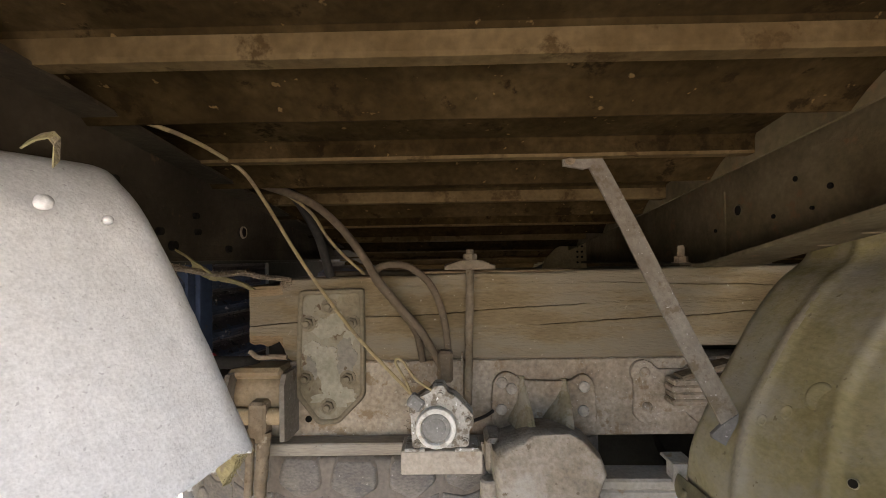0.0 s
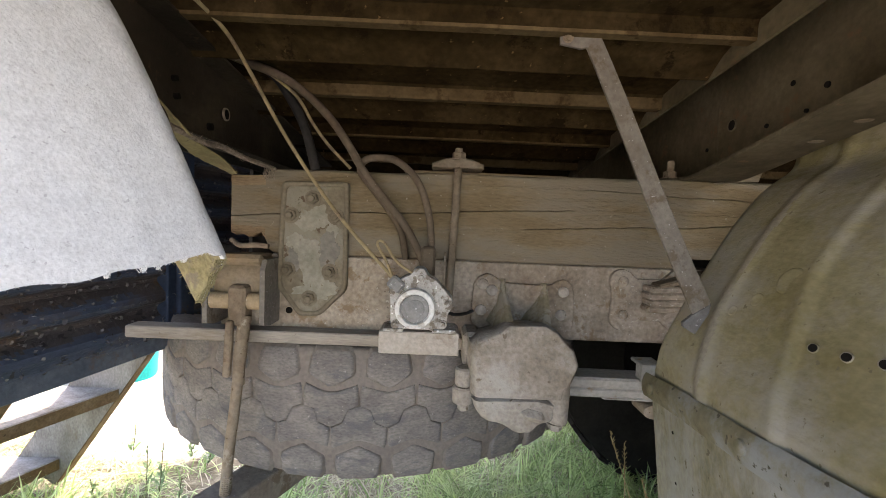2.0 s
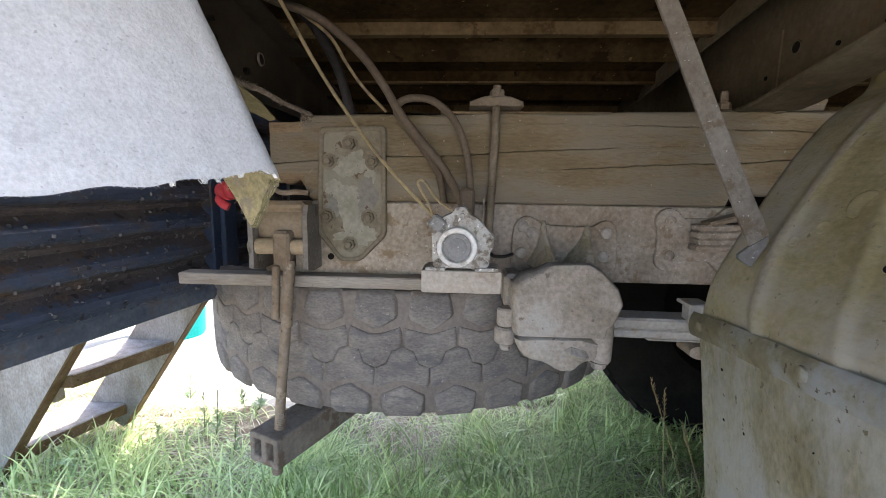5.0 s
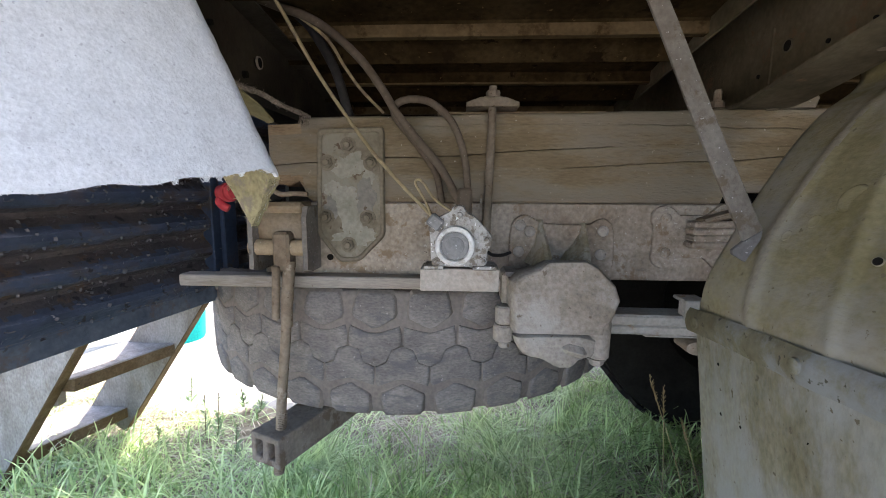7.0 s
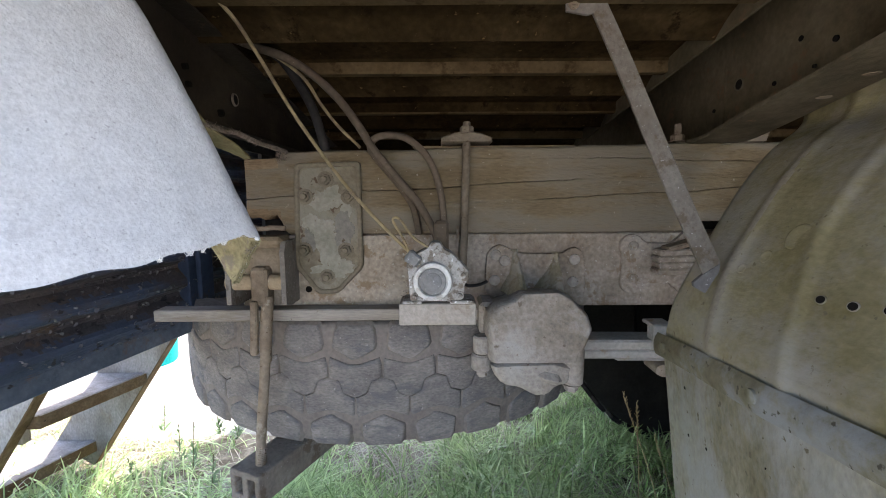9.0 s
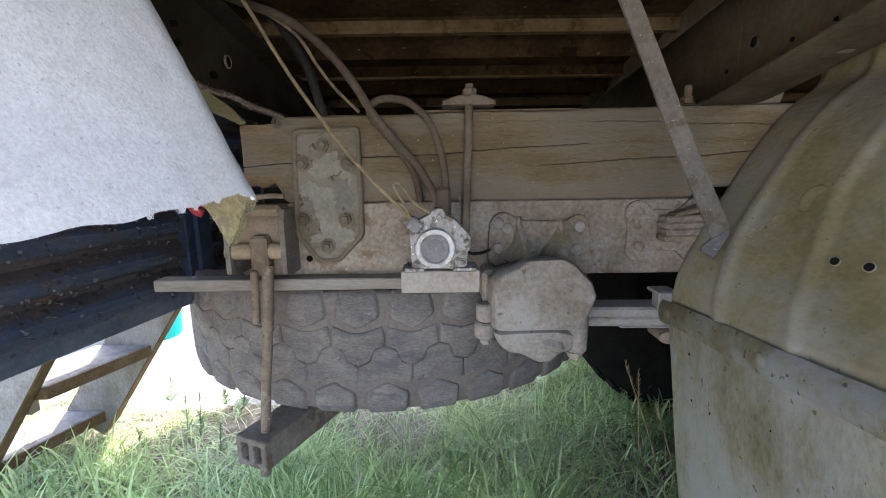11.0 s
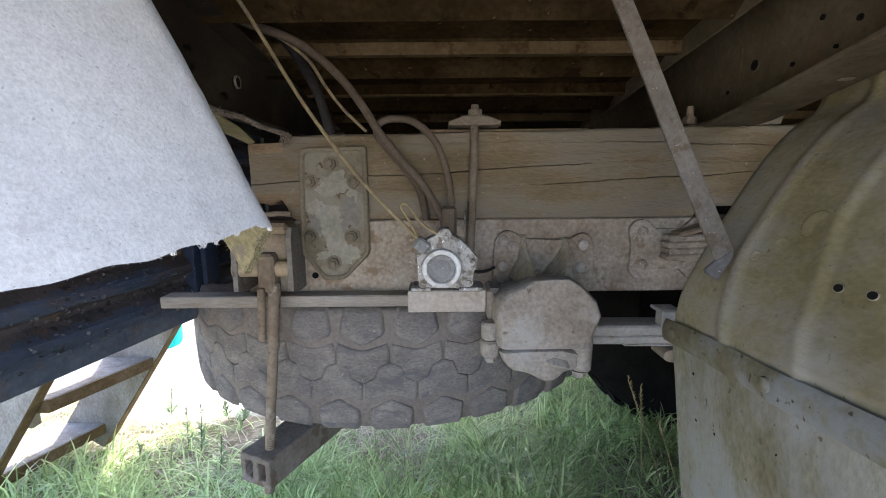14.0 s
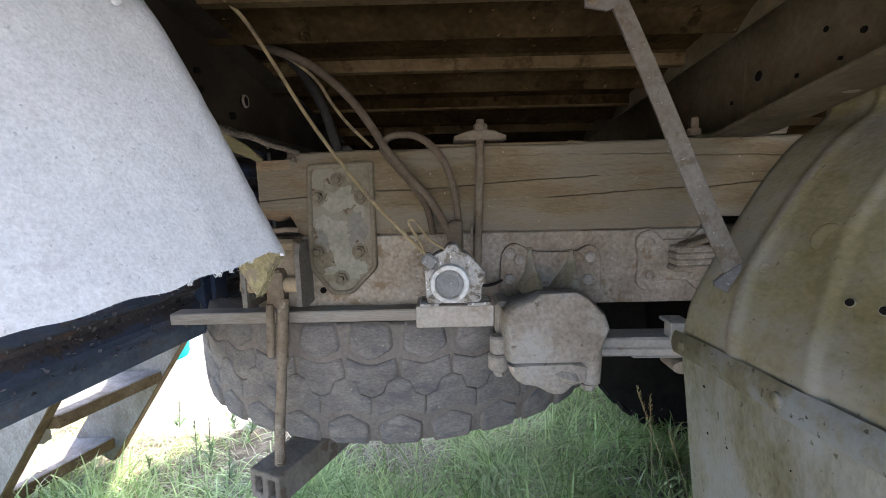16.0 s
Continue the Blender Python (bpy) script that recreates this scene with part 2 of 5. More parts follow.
M_BLUERAIL = shade("rusty_blue_rail_paint", [(0.064, 0.078, 0.104), (0.098, 0.114, 0.142), (0.140, 0.150, 0.168)], 9, 80, 0.6, 0.4, spots=(0.12, 0.078, 0.052), spot_scale=7, spot_at=0.58, spot_soft=0.05)
M_STRAP = shade("dusty_grey_strap", [(0.118, 0.100, 0.080), (0.155, 0.136, 0.116), (0.200, 0.182, 0.165)], 7, 110, 0.8, 0.5, spots=(0.105, 0.085, 0.062), spot_scale=16, spot_at=0.58, specks=(0.33, 0.32, 0.31), speck_at=0.68)

M_OLIVE = shade("olive_casting_paint", [(0.182, 0.148, 0.092), (0.238, 0.199, 0.136), (0.290, 0.250, 0.188)], 12, 120, 0.88, 0.5, spots=(0.30, 0.262, 0.21), spot_scale=14, spot_at=0.55)
M_FOOT = shade("worn_bluish_strap_end", [(0.100, 0.094, 0.090), (0.142, 0.136, 0.132)], 14, 120, 0.75, 0.4, specks=(0.28, 0.27, 0.27), speck_at=0.68)
M_PAINT = shade("grey_green_plate_paint", [(0.195, 0.180, 0.138), (0.232, 0.217, 0.172), (0.262, 0.248, 0.202)], 14, 110, 0.85, 0.4, specks=(0.15, 0.125, 0.09), speck_scale=70, speck_at=0.66)
M_BARE = shade("bare_grey_plate_steel", [(0.150, 0.135, 0.112), (0.195, 0.178, 0.152)], 16, 110, 0.8, 0.5, specks=(0.10, 0.075, 0.05), speck_scale=60, speck_at=0.64)
M_CHANNEL = shade("brown_grey_channel_steel", [(0.135, 0.108, 0.084), (0.175, 0.145, 0.118), (0.215, 0.185, 0.155)], 11, 110, 0.85, 0.5, spots=(0.12, 0.09, 0.065), spot_scale=16, spot_at=0.58, specks=(0.30, 0.27, 0.24), speck_at=0.69)
M_BLOCK = shade("pale_block_wood", [(0.262, 0.222, 0.182), (0.312, 0.270, 0.226), (0.35, 0.308, 0.262)], 9, 110, 0.9, 0.4, fine_mix=0.4, spots=(0.24, 0.195, 0.15), spot_scale=14, spot_at=0.60, spot_soft=0.05)
M_WEB = shade("dark_olive_web", [(0.062, 0.046, 0.026), (0.098, 0.076, 0.045), (0.138, 0.110, 0.070)], 6, 80, 0.9, 0.4, spots=(0.125, 0.078, 0.044), spot_scale=18, spot_at=0.62)
M_ROT = shade("rotten_brown_wood", [(0.126, 0.085, 0.0475), (0.1785, 0.125, 0.0741), (0.2258, 0.165, 0.1045)], 5, 70, 0.9, 0.6, stretch=(1, 2, 4), fine_mix=0.5)
M_ROPE = shade("grey_brown_rope", [(0.16, 0.125, 0.095), (0.24, 0.195, 0.155)], 40, 160, 0.95, 0.9, fine_mix=0.6)

M_PIN = shade("ochre_rusty_pin", [(0.24, 0.175, 0.105), (0.33, 0.25, 0.16)], 14, 110, 0.75, 0.3, specks=(0.42, 0.37, 0.30), speck_at=0.68)
M_OCHRE = shade("ochre_brown_casting", [(0.175, 0.125, 0.076), (0.225, 0.170, 0.110), (0.275, 0.218, 0.155)], 8, 110, 0.85, 0.4, spots=(0.24, 0.165, 0.095), spot_scale=10, spot_at=0.58, spot_soft=0.06)


# ---- builders ----
def part(name, bm, material, parent=None, label="", smooth=False):
    """Links a bmesh, in world metres, as one mesh object, under its thing if it has one."""
    me = bpy.data.meshes.new(name)
    bmesh.ops.recalc_face_normals(bm, faces=bm.faces)
    bm.to_mesh(me)
    bm.free()
    me.materials.append(material)
    if smooth:
        for p in me.polygons:
            p.use_smooth = True
        me.set_sharp_from_angle(angle=radians(40))
    ob = new(name, me)
    if parent:
        hold(ob, parent)
    if label:
        tagged(ob, label)
    return ob


def hold(ob, parent):
    ob.parent = parent
    ob.matrix_parent_inverse = world_of(parent).inverted()


def world_of(ob):
    m = ob.matrix_basis.copy()
    return world_of(ob.parent) @ ob.matrix_parent_inverse @ m if ob.parent else m


def thing(name, at, label, category, group="", kind=""):
    ob = new(name)
    ob.empty_display_size = 0.05
    ob.matrix_basis = Matrix.Translation(at)
    return tagged(ob, label, category, group, kind)


def box(bm, lo, hi, bevel=0.003, turn=None, seg=1):
    lo, hi = Vector(lo), Vector(hi)
    got = bmesh.ops.create_cube(bm, size=1.0)
    vs = got["verts"]
    bmesh.ops.scale(bm, vec=hi - lo, verts=vs)
    if turn:
        bmesh.ops.rotate(bm, cent=(0, 0, 0), matrix=Euler([radians(a) for a in turn]).to_matrix(), verts=vs)
    bmesh.ops.translate(bm, vec=(lo + hi) / 2, verts=vs)
    if bevel:
        bmesh.ops.bevel(bm, geom=list({e for v in vs for e in v.link_edges}), offset=bevel, segments=seg, affect="EDGES", profile=0.5)
    return bm


def boxes(*items, bevel=0.003):
    bm = bmesh.new()
    for it in items:
        box(bm, it[0], it[1], bevel, *it[2:])
    return bm


def smooth_line(pts, steps=8):
    """Catmull-Rom through the points."""
    pts = [Vector(p) for p in pts]
    ext = [pts[0] * 2 - pts[1]] + pts + [pts[-1] * 2 - pts[-2]]
    out = []
    for i in range(1, len(ext) - 2):
        a, b, c, d = ext[i - 1 : i + 3]
        for k in range(steps):
            t = k / steps
            out.append(0.5 * (2 * b + (c - a) * t + (2 * a - 5 * b + 4 * c - d) * t * t + (3 * b - a - 3 * c + d) * t ** 3))
    return out + [pts[-1]]


def tube(bm, pts, r, n=8, steps=8, wob=0.0):
    """A round bar or cable along a smooth line."""
    line = smooth_line(pts, steps) if steps > 1 else [Vector(p) for p in pts]
    rings, side = [], None
    for i, p in enumerate(line):
        d = (line[min(i + 1, len(line) - 1)] - line[max(i - 1, 0)]).normalized()
        if side is None:
            side = d.orthogonal().normalized()
        side = (side - d * side.dot(d)).normalized()
        up = d.cross(side)
        rr = r * (1 + wob * noise.noise(p * 40))
        rings.append([bm.verts.new(p + rr * (side * math.cos(2 * math.pi * k / n) + up * math.sin(2 * math.pi * k / n))) for k in range(n)])
    for a, b in zip(rings, rings[1:]):
        for k in range(n):
            bm.faces.new((a[k], a[(k + 1) % n], b[(k + 1) % n], b[k]))
    bm.faces.new(rings[0]), bm.faces.new(rings[-1])
    return bm


def lathe(bm, profile, at, axis, n=32):
    """Turns (radius, along) pairs round an axis through a point."""
    axis = Vector(axis).normalized()
    u = axis.orthogonal().normalized()
    v = axis.cross(u)
    at = Vector(at)
    rings = [[bm.verts.new(at + axis * h + r * (u * math.cos(2 * math.pi * k / n) + v * math.sin(2 * math.pi * k / n))) for k in range(n)] for r, h in profile]
    for a, b in zip(rings, rings[1:]):
        for k in range(n):
            bm.faces.new((a[k], a[(k + 1) % n], b[(k + 1) % n], b[k]))
    bm.faces.new(rings[0]), bm.faces.new(rings[-1])
    return bm


def slab(bm, outline, y0, y1, bevel=0.003):
    """An outline of (x, z) pairs, given depth from y0 (front) to y1."""
    vs = [bm.verts.new((x, y0, z)) for x, z in outline]
    f = bm.faces.new(vs)
    got = bmesh.ops.extrude_face_region(bm, geom=[f])
    moved = [g for g in got["geom"] if isinstance(g, bmesh.types.BMVert)]
    bmesh.ops.translate(bm, vec=(0, y1 - y0, 0), verts=moved)
    if bevel:
        edges = [e for e in bm.edges if e.is_valid and all(abs(v.co.y - y0) < 1e-6 for v in e.verts) and all(v in vs for v in e.verts)]
        bmesh.ops.bevel(bm, geom=edges, offset=bevel, segments=2, affect="EDGES", profile=0.5)
    return bm


def hexnut(bm, at, r=0.014, h=0.012, axis=(0, -1, 0), stud=0.008):
    """A bevelled hexagon nut with a washer and its bolt end."""
    lathe(bm, [(r * 1.35, 0), (r * 1.35, 0.0025), (0.001, 0.0026)], at, axis, 20)
    lathe(bm, [(r, 0.002), (r, h * 0.8), (r * 0.86, h), (0.001, h + 0.0002)], at, axis, 6)
    if stud:
        lathe(bm, [(r * 0.55, h), (r * 0.55, h + stud * 0.8), (r * 0.45, h + stud), (0.001, h + stud)], at, axis, 12)
    return bm


def grid(bm, fn, nu, nv):
    """A sheet of nu x nv quads from fn(u, v), both 0 to 1."""
    vs = [[bm.verts.new(fn(i / nu, j / nv)) for j in range(nv + 1)] for i in range(nu + 1)]
    for i in range(nu):
        for j in range(nv):
            bm.faces.new((vs[i][j], vs[i + 1][j], vs[i + 1][j + 1], vs[i][j + 1]))
    return vs


def thicken(bm, depth):
    bm.normal_update()
    bmesh.ops.solidify(bm, geom=bm.faces[:], thickness=depth)
    return bm


# ---- ground ----
def ground_z(x, y):
    return -0.03 - 0.045 * (y - 1.0) * (1 if y < 4 else 4 / max(y, 4)) + 0.018 * noise.noise(Vector((x * 1.3, y * 1.3, 0)))


def grass_edge(x):
    """How far back the grass reaches before the pale yard begins."""
    q = min(1.0, max(0.0, (x - 0.1) / 0.4))
    p = min(1.0, max(0.0, (-0.35 - x) / 0.35))
    return 2.20 + 0.26 * q * q * (3 - 2 * q) - 0.20 * p * p * (3 - 2 * p)


def lay_ground():
    bm = bmesh.new()
    xs = [-400, -80, -20, -8] + [-5 + 0.25 * i for i in range(41)] + [8, 20, 80, 400]
    ys = [-400, -60, -12, -4] + [-2 + 0.25 * i for i in range(41)] + [12, 30, 100, 400]
    vs = [[bm.verts.new((x, y, ground_z(x, y) if abs(x) < 9 and -5 < y < 9 else -0.17)) for y in ys] for x in xs]
    for i in range(len(xs) - 1):
        for j in range(len(ys) - 1):
            bm.faces.new((vs[i][j], vs[i + 1][j], vs[i + 1][j + 1], vs[i][j + 1]))
    tagged(part("ground", bm, M_EARTH, smooth=True), "dry brown earth under the truck, overgrown with grass", "ground", kind="structure")
    bm = bmesh.new()

    def yard(u, v):
        x = -30 + 60 * u
        y0 = grass_edge(x) + 0.16 * math.sin(x * 2.1) + 0.1 * math.sin(x * 5.3)
        y = y0 + 40 * v ** 2.2
        return Vector((x, y, ground_z(x, y) + min(0.015, v * 0.3 - 0.02) if y < 8.5 else -0.15))

    grid(bm, yard, 240, 50)
    tagged(part("yard", bm, M_YARD, smooth=True), "pale sun-bleached dry yard behind the truck", "yard", kind="structure")
    bm = bmesh.new()

    # out of view: added as a reflector for the truck's near side
    def fore(u, v):
        x = -30 + 60 * u
        y = -0.6 + 0.16 * math.sin(x * 1.7) - 40 * v ** 2.2
        return Vector((x, y, ground_z(x, y) + min(0.015, v * 0.3 - 0.02) if y > -4.5 else 0.12))

    grid(bm, fore, 160, 40)
    tagged(part("yard", bm, M_BOUNCE, smooth=True), "unseen pale ground added beside the truck to bounce light", "yard", kind="structure")


lay_ground()


# ---- cargo floor, seen from below ----
def pan_z(y):
    return 1.412 - 0.118 * (y - 0.832)


def cargo_floor():
    """Pressed steel floor: a low lip, a band that slopes down to a sharp edge, then a raised recess, over and over."""
    bm = bmesh.new()
    nx = 30

    def strip(y, section, x0=-0.58, x1=0.552):
        rows = []
        for i in range(nx + 1):
            x = x0 + (x1 - x0) * i / nx
            rows.append([bm.verts.new((x, y + dy, pan_z(y + dy) + up + 0.001 * noise.noise(Vector((x * 5, (y + dy) * 9, 3))))) for dy, up in section])
        n = len(section)
        for a, b in zip(rows, rows[1:]):
            for k in range(n):
                bm.faces.new((a[k], b[k], b[(k + 1) % n], a[(k + 1) % n]))
        bm.faces.new(rows[0]), bm.faces.new(rows[-1])

    y = -0.108
    while y < 2.7:
        for x0, x1 in ((-0.58, 0.552), (0.722, 3.02)):
            strip(y, ((0, 0.022), (0, 0.001), (0.002, -0.004), (0.023, -0.002), (0.026, 0.003), (0.029, 0.024), (0.06, 0.021), (0.085, 0.014), (0.105, 0.003), (0.119, -0.007), (0.127, -0.013), (0.131, -0.012),
                      (0.134, 0.030), (0.165, 0.036), (0.297, 0.028), (0.2995, 0.022), (0.2995, 0.09), (0, 0.09)), x0, x1)
        y += 0.30
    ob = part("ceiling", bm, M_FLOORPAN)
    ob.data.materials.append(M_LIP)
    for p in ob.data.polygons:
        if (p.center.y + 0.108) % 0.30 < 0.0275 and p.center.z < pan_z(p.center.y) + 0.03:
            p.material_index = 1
    tagged(ob, "rusty ribbed steel cargo floor seen from below", "ceiling", kind="structure")
    # unseen deck, walls and skirts, added to shade the space under the floor
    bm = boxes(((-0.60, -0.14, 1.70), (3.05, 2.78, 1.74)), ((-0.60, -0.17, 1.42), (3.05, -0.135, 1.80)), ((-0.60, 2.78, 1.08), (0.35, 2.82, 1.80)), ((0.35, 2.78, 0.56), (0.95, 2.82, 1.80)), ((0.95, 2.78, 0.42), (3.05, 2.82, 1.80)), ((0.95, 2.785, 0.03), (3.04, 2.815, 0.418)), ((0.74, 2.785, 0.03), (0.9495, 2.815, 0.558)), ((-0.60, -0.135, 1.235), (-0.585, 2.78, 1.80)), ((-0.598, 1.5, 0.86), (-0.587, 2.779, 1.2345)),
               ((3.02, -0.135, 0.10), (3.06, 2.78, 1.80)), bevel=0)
    tagged(part("body_light_blocker", bm, M_BLOCKER), "added unseen dark walls and skirts round the floor, blocking light", "truck body", kind="structure")


cargo_floor()


def hole_disc(bm, at, r, axis):
    lathe(bm, [(r, -0.008), (r * 0.92, 0.0012), (0.0005, 0.0012)], at, axis, 14)


M_VOID = shade("hole_shadow_steel", [(0.006, 0.005, 0.004), (0.012, 0.010, 0.008)], 8, 60, 0.95, 0.1)


def cross_bearers():
    # rear bearer: a channel with its open side towards the rear wheels
    b = thing("cross_bearer", (-0.46, 1.1, 1.25), "dark dusty steel cross bearer with bolt holes under the cargo floor", "bearer", "cross bearers")
    bm = bmesh.new()

    def web(u, v):
        y = -0.12 + 2.84 * u
        z0 = 1.25
        return Vector((-0.455 + 0.004 * noise.noise(Vector((y * 4, v * 3, 0))), y, z0 + (pan_z(y) - z0) * v))

    grid(bm, web, 40, 6)
    thicken(bm, 0.006)
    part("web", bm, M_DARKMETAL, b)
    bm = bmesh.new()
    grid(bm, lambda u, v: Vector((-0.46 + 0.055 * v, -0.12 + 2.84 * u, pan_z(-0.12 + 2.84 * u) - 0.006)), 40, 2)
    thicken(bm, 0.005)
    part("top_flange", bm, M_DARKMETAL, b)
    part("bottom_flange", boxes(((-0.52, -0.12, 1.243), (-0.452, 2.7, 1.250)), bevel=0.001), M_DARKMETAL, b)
    for y, z, r in ((1.038, 1.308, 0.012), (0.757, 1.293, 0.007), (0.792, 1.270, 0.009), (0.858, 1.328, 0.006), (0.864, 1.298, 0.006), (0.978, 1.268, 0.008), (0.66, 1.36, 0.008), (0.60, 1.33, 0.008)):
        bm = bmesh.new()
        hole_disc(bm, (-0.4485, y, z), r, (1, 0, 0))
        part("bolt_hole", bm, M_VOID, b)
    bm = bmesh.new()
    lathe(bm, [(0.0145, -0.002), (0.0135, 0.0022), (0.0115, 0.0024), (0.0112, 0.0005)], (-0.4485, 1.038, 1.308), (1, 0, 0), 20)
    part("hole_rim", bm, M_RAIL, b, "worn bright hole edge", True)
    # middle bearer, tapering up to its outer end
    c = thing("cross_bearer", (0.60, 1.1, 1.21), "dusty olive tapering steel cross bearer with bolt holes", "bearer", "cross bearers")

    def low(y):
        return 1.212 if y > 1.04 else 1.212 + 0.205 * (1.04 - y)

    def along(u):
        return -0.12 + 2.84 * u

    bm = bmesh.new()
    grid(bm, lambda u, v: Vector((0.712 + 0.004 * noise.noise(Vector((u * 9, v * 3, 5))), along(u), low(along(u)) + (1.60 - low(along(u))) * v)), 60, 8)
    thicken(bm, 0.006)
    part("web", bm, M_WEB, c)
    bm = bmesh.new()
    grid(bm, lambda u, v: Vector((0.553, along(u), pan_z(along(u)) - 0.014 + 0.115 * v)), 60, 2)
    thicken(bm, 0.006)
    part("edge_strip", bm, M_WEB, c)
    bm = bmesh.new()
    grid(bm, lambda u, v: Vector((0.601 + 0.117 * v, along(u), low(along(u)) + 0.0012 * noise.noise(Vector((u * 20, v * 3, 9))))), 80, 4)
    thicken(bm, 0.008)
    part("bottom_flange", bm, M_BEARER, c)
    for y, z, r in ((1.072, 1.343, 0.0125), (0.905, 1.386, 0.006), (0.965, 1.318, 0.005), (0.83, 1.36, 0.006), (0.87, 1.325, 0.004), (1.16, 1.30, 0.005)):
        bm = bmesh.new()
        hole_disc(bm, (0.7045, y, z), r, (-1, 0, 0))
        part("bolt_hole", bm, M_VOID, c)
    bm = bmesh.new()
    lathe(bm, [(0.0150, -0.002), (0.0142, 0.0022), (0.0125, 0.0024), (0.0122, 0.0005)], (0.7045, 1.072, 1.343), (-1, 0, 0), 20)
    part("hole_rim", bm, M_BEARER, c, "worn bright hole edge", True)
    part("weld_seam", boxes(((0.702, 1.118, 1.235), (0.710, 1.123, 1.395)), bevel=0.001), M_WEB, c)
    for y in (1.045, 0.80, 0.72, 0.60):
        bm = bmesh.new()
        lathe(bm, [(0.012, 0), (0.011, 0.0012), (0.007, 0.0022), (0.001, 0.0026)], (0.668, y, low(y) - 0.007), (0, 0, -1), 12)
        part("rivet", bm, M_RUSTSTEEL, c)
    bm = bmesh.new()
    hexnut(bm, (0.598, 1.128, 1.220), 0.016, 0.018, (0, 0, 1), 0.026)
    part("bearer_bolt", bm, M_RUSTSTEEL, c)
    part("foot_plate", boxes(((0.575, 1.095, 1.2135), (0.72, 1.18, 1.2195)), bevel=0.002), M_BEARER, c)


cross_bearers()


# ---- timber and frame ----
def beam_mesh(x0, x1, zlow, ztop, y0, y1, cracks, seed):
    """A weathered squared timber with drying cracks cut into its face. Cracks, lowest first: x start, z there, x end, z there, depth."""
    bm = bmesh.new()
    nx = int((x1 - x0) / 0.01)
    cols = []
    for i in range(nx + 1):
        x = x0 + (x1 - x0) * i / nx
        lo, hi = zlow(x), ztop(x)
        rows = [(lo, 0.006), (lo + 0.003, 0.0015), (lo + 0.006, 0.0)]
        for xa, za, xb, zb, deep in cracks:
            z = za + (zb - za) * min(max((x - xa) / (xb - xa), -0.1), 1.1) + 0.006 * noise.noise(Vector((x * 7, seed, za))) + 0.0018 * noise.noise(Vector((x * 40, seed, za)))
            inside = min(max((x - xa) / 0.05, 0), 1) * min(max((xb - x) / 0.05, 0), 1) * (0.75 + 0.5 * noise.noise(Vector((x * 11, seed, 3))))
            below = rows[-1][0]
            for k in range(1, 6):
                rows.append((below + (z - 0.0035 - below) * k / 5, 0.0))
            rows += [(z - 0.0011, 0.0006), (z, deep * inside), (z + 0.0011, 0.0006), (z + 0.0035, 0.0)]
        below = rows[-1][0]
        for k in range(1, 7):
            rows.append((below + (hi - 0.006 - below) * k / 6, 0.0))
        rows += [(hi - 0.003, 0.0015), (hi, 0.006)]
        col = []
        for z, dep in rows:
            rough = 0.0020 * noise.noise(Vector((x * 8, z * 30, seed))) + 0.0012 * noise.noise(Vector((x * 3, z * 130, seed)))
            col.append(bm.verts.new((x, y0 + dep + rough, z)))
        col.append(bm.verts.new((x, y1, hi)))
        col.append(bm.verts.new((x, y1, lo)))
        cols.append(col)
    n = len(cols[0])
    for a, b in zip(cols, cols[1:]):
        for k in range(n):
            bm.faces.new((a[k], b[k], b[(k + 1) % n], a[(k + 1) % n]))
    bm.faces.new(cols[0]), bm.faces.new(cols[-1])
    return bm


def top_wood(x):
    chip = 0.014 if x < -0.372 else 0.0
    return 1.196 - chip + 0.018 * min(1, (x + 0.46) / 1.2) + 0.003 * noise.noise(Vector((x * 6, 0, 0)))


def timbers():
    def under(x):
        if x > 0.60:
            return 1.026
        return 1.001 if x > -0.36 else 1.001 + 0.040 * min(1, (-0.36 - x) / 0.02) + 0.012 * noise.noise(Vector((x * 40, 0, 0)))

    t = beam_mesh(-0.455, 1.5, under, top_wood, 1.078, 1.185, [(0.22, 1.078, 1.0, 1.122, 0.010), (-0.5, 1.086, 0.36, 1.128, 0.018), (0.34, 1.178, 1.1, 1.164, 0.005)], 1.7)
    ob = part("timber_beam", t, M_WOOD, smooth=False)
    ob.data.materials.append(M_ROT)
    for p in ob.data.polygons:
        if p.center.x < -0.375 and (p.center.z > 1.155 or p.center.z < 1.062):
            p.material_index = 1
    tagged(ob, "weathered cracked timber beam bolted along the steel frame", "beam", "timbers on the frame")
    w = bmesh.new()
    slab(w, [(0.675, 1.213), (0.79, 1.216), (0.797, 1.238), (0.775, 1.262), (0.757, 1.258), (0.715, 1.238)], 1.085, 1.15, 0.004)
    tagged(part("wooden_wedge", w, M_WOOD), "pale worn wooden wedge between beam and bearer", "wedge")
    batten = boxes(((-0.055, 1.090, 1.2045), (0.335, 1.15, 1.2105)), bevel=0.002)
    tagged(part("thin_batten", batten, M_ROT), "thin dusty wooden batten lying on the timber", "batten")
    pb = thing("perforated_bracket", (0.55, 1.94, 1.19), "pale perforated steel bracket standing on the far timber", "bracket")
    bm = bmesh.new()
    slab(bm, [(0.43, 1.19), (0.625, 1.19), (0.625, 1.305), (0.545, 1.305), (0.49, 1.275), (0.44, 1.225)], 1.935, 1.943, 0.002)
    part("bracket_plate", bm, M_PIN, pb)
    for k in range(8):
        bm = bmesh.new()
        hole_disc(bm, (0.585 + 0.02 * (k % 2), 1.934, 1.215 + 0.023 * (k // 2)), 0.005, (0, -1, 0))
        part("round_hole", bm, M_VOID, pb)
    far = boxes(((-0.5, 1.92, 1.0), (2.4, 2.02, 1.19)), bevel=0.004)
    tagged(part("timber_beam", far, M_WOOD), "dark timber beam on the far frame rail", "beam", "timbers on the frame")


timbers()


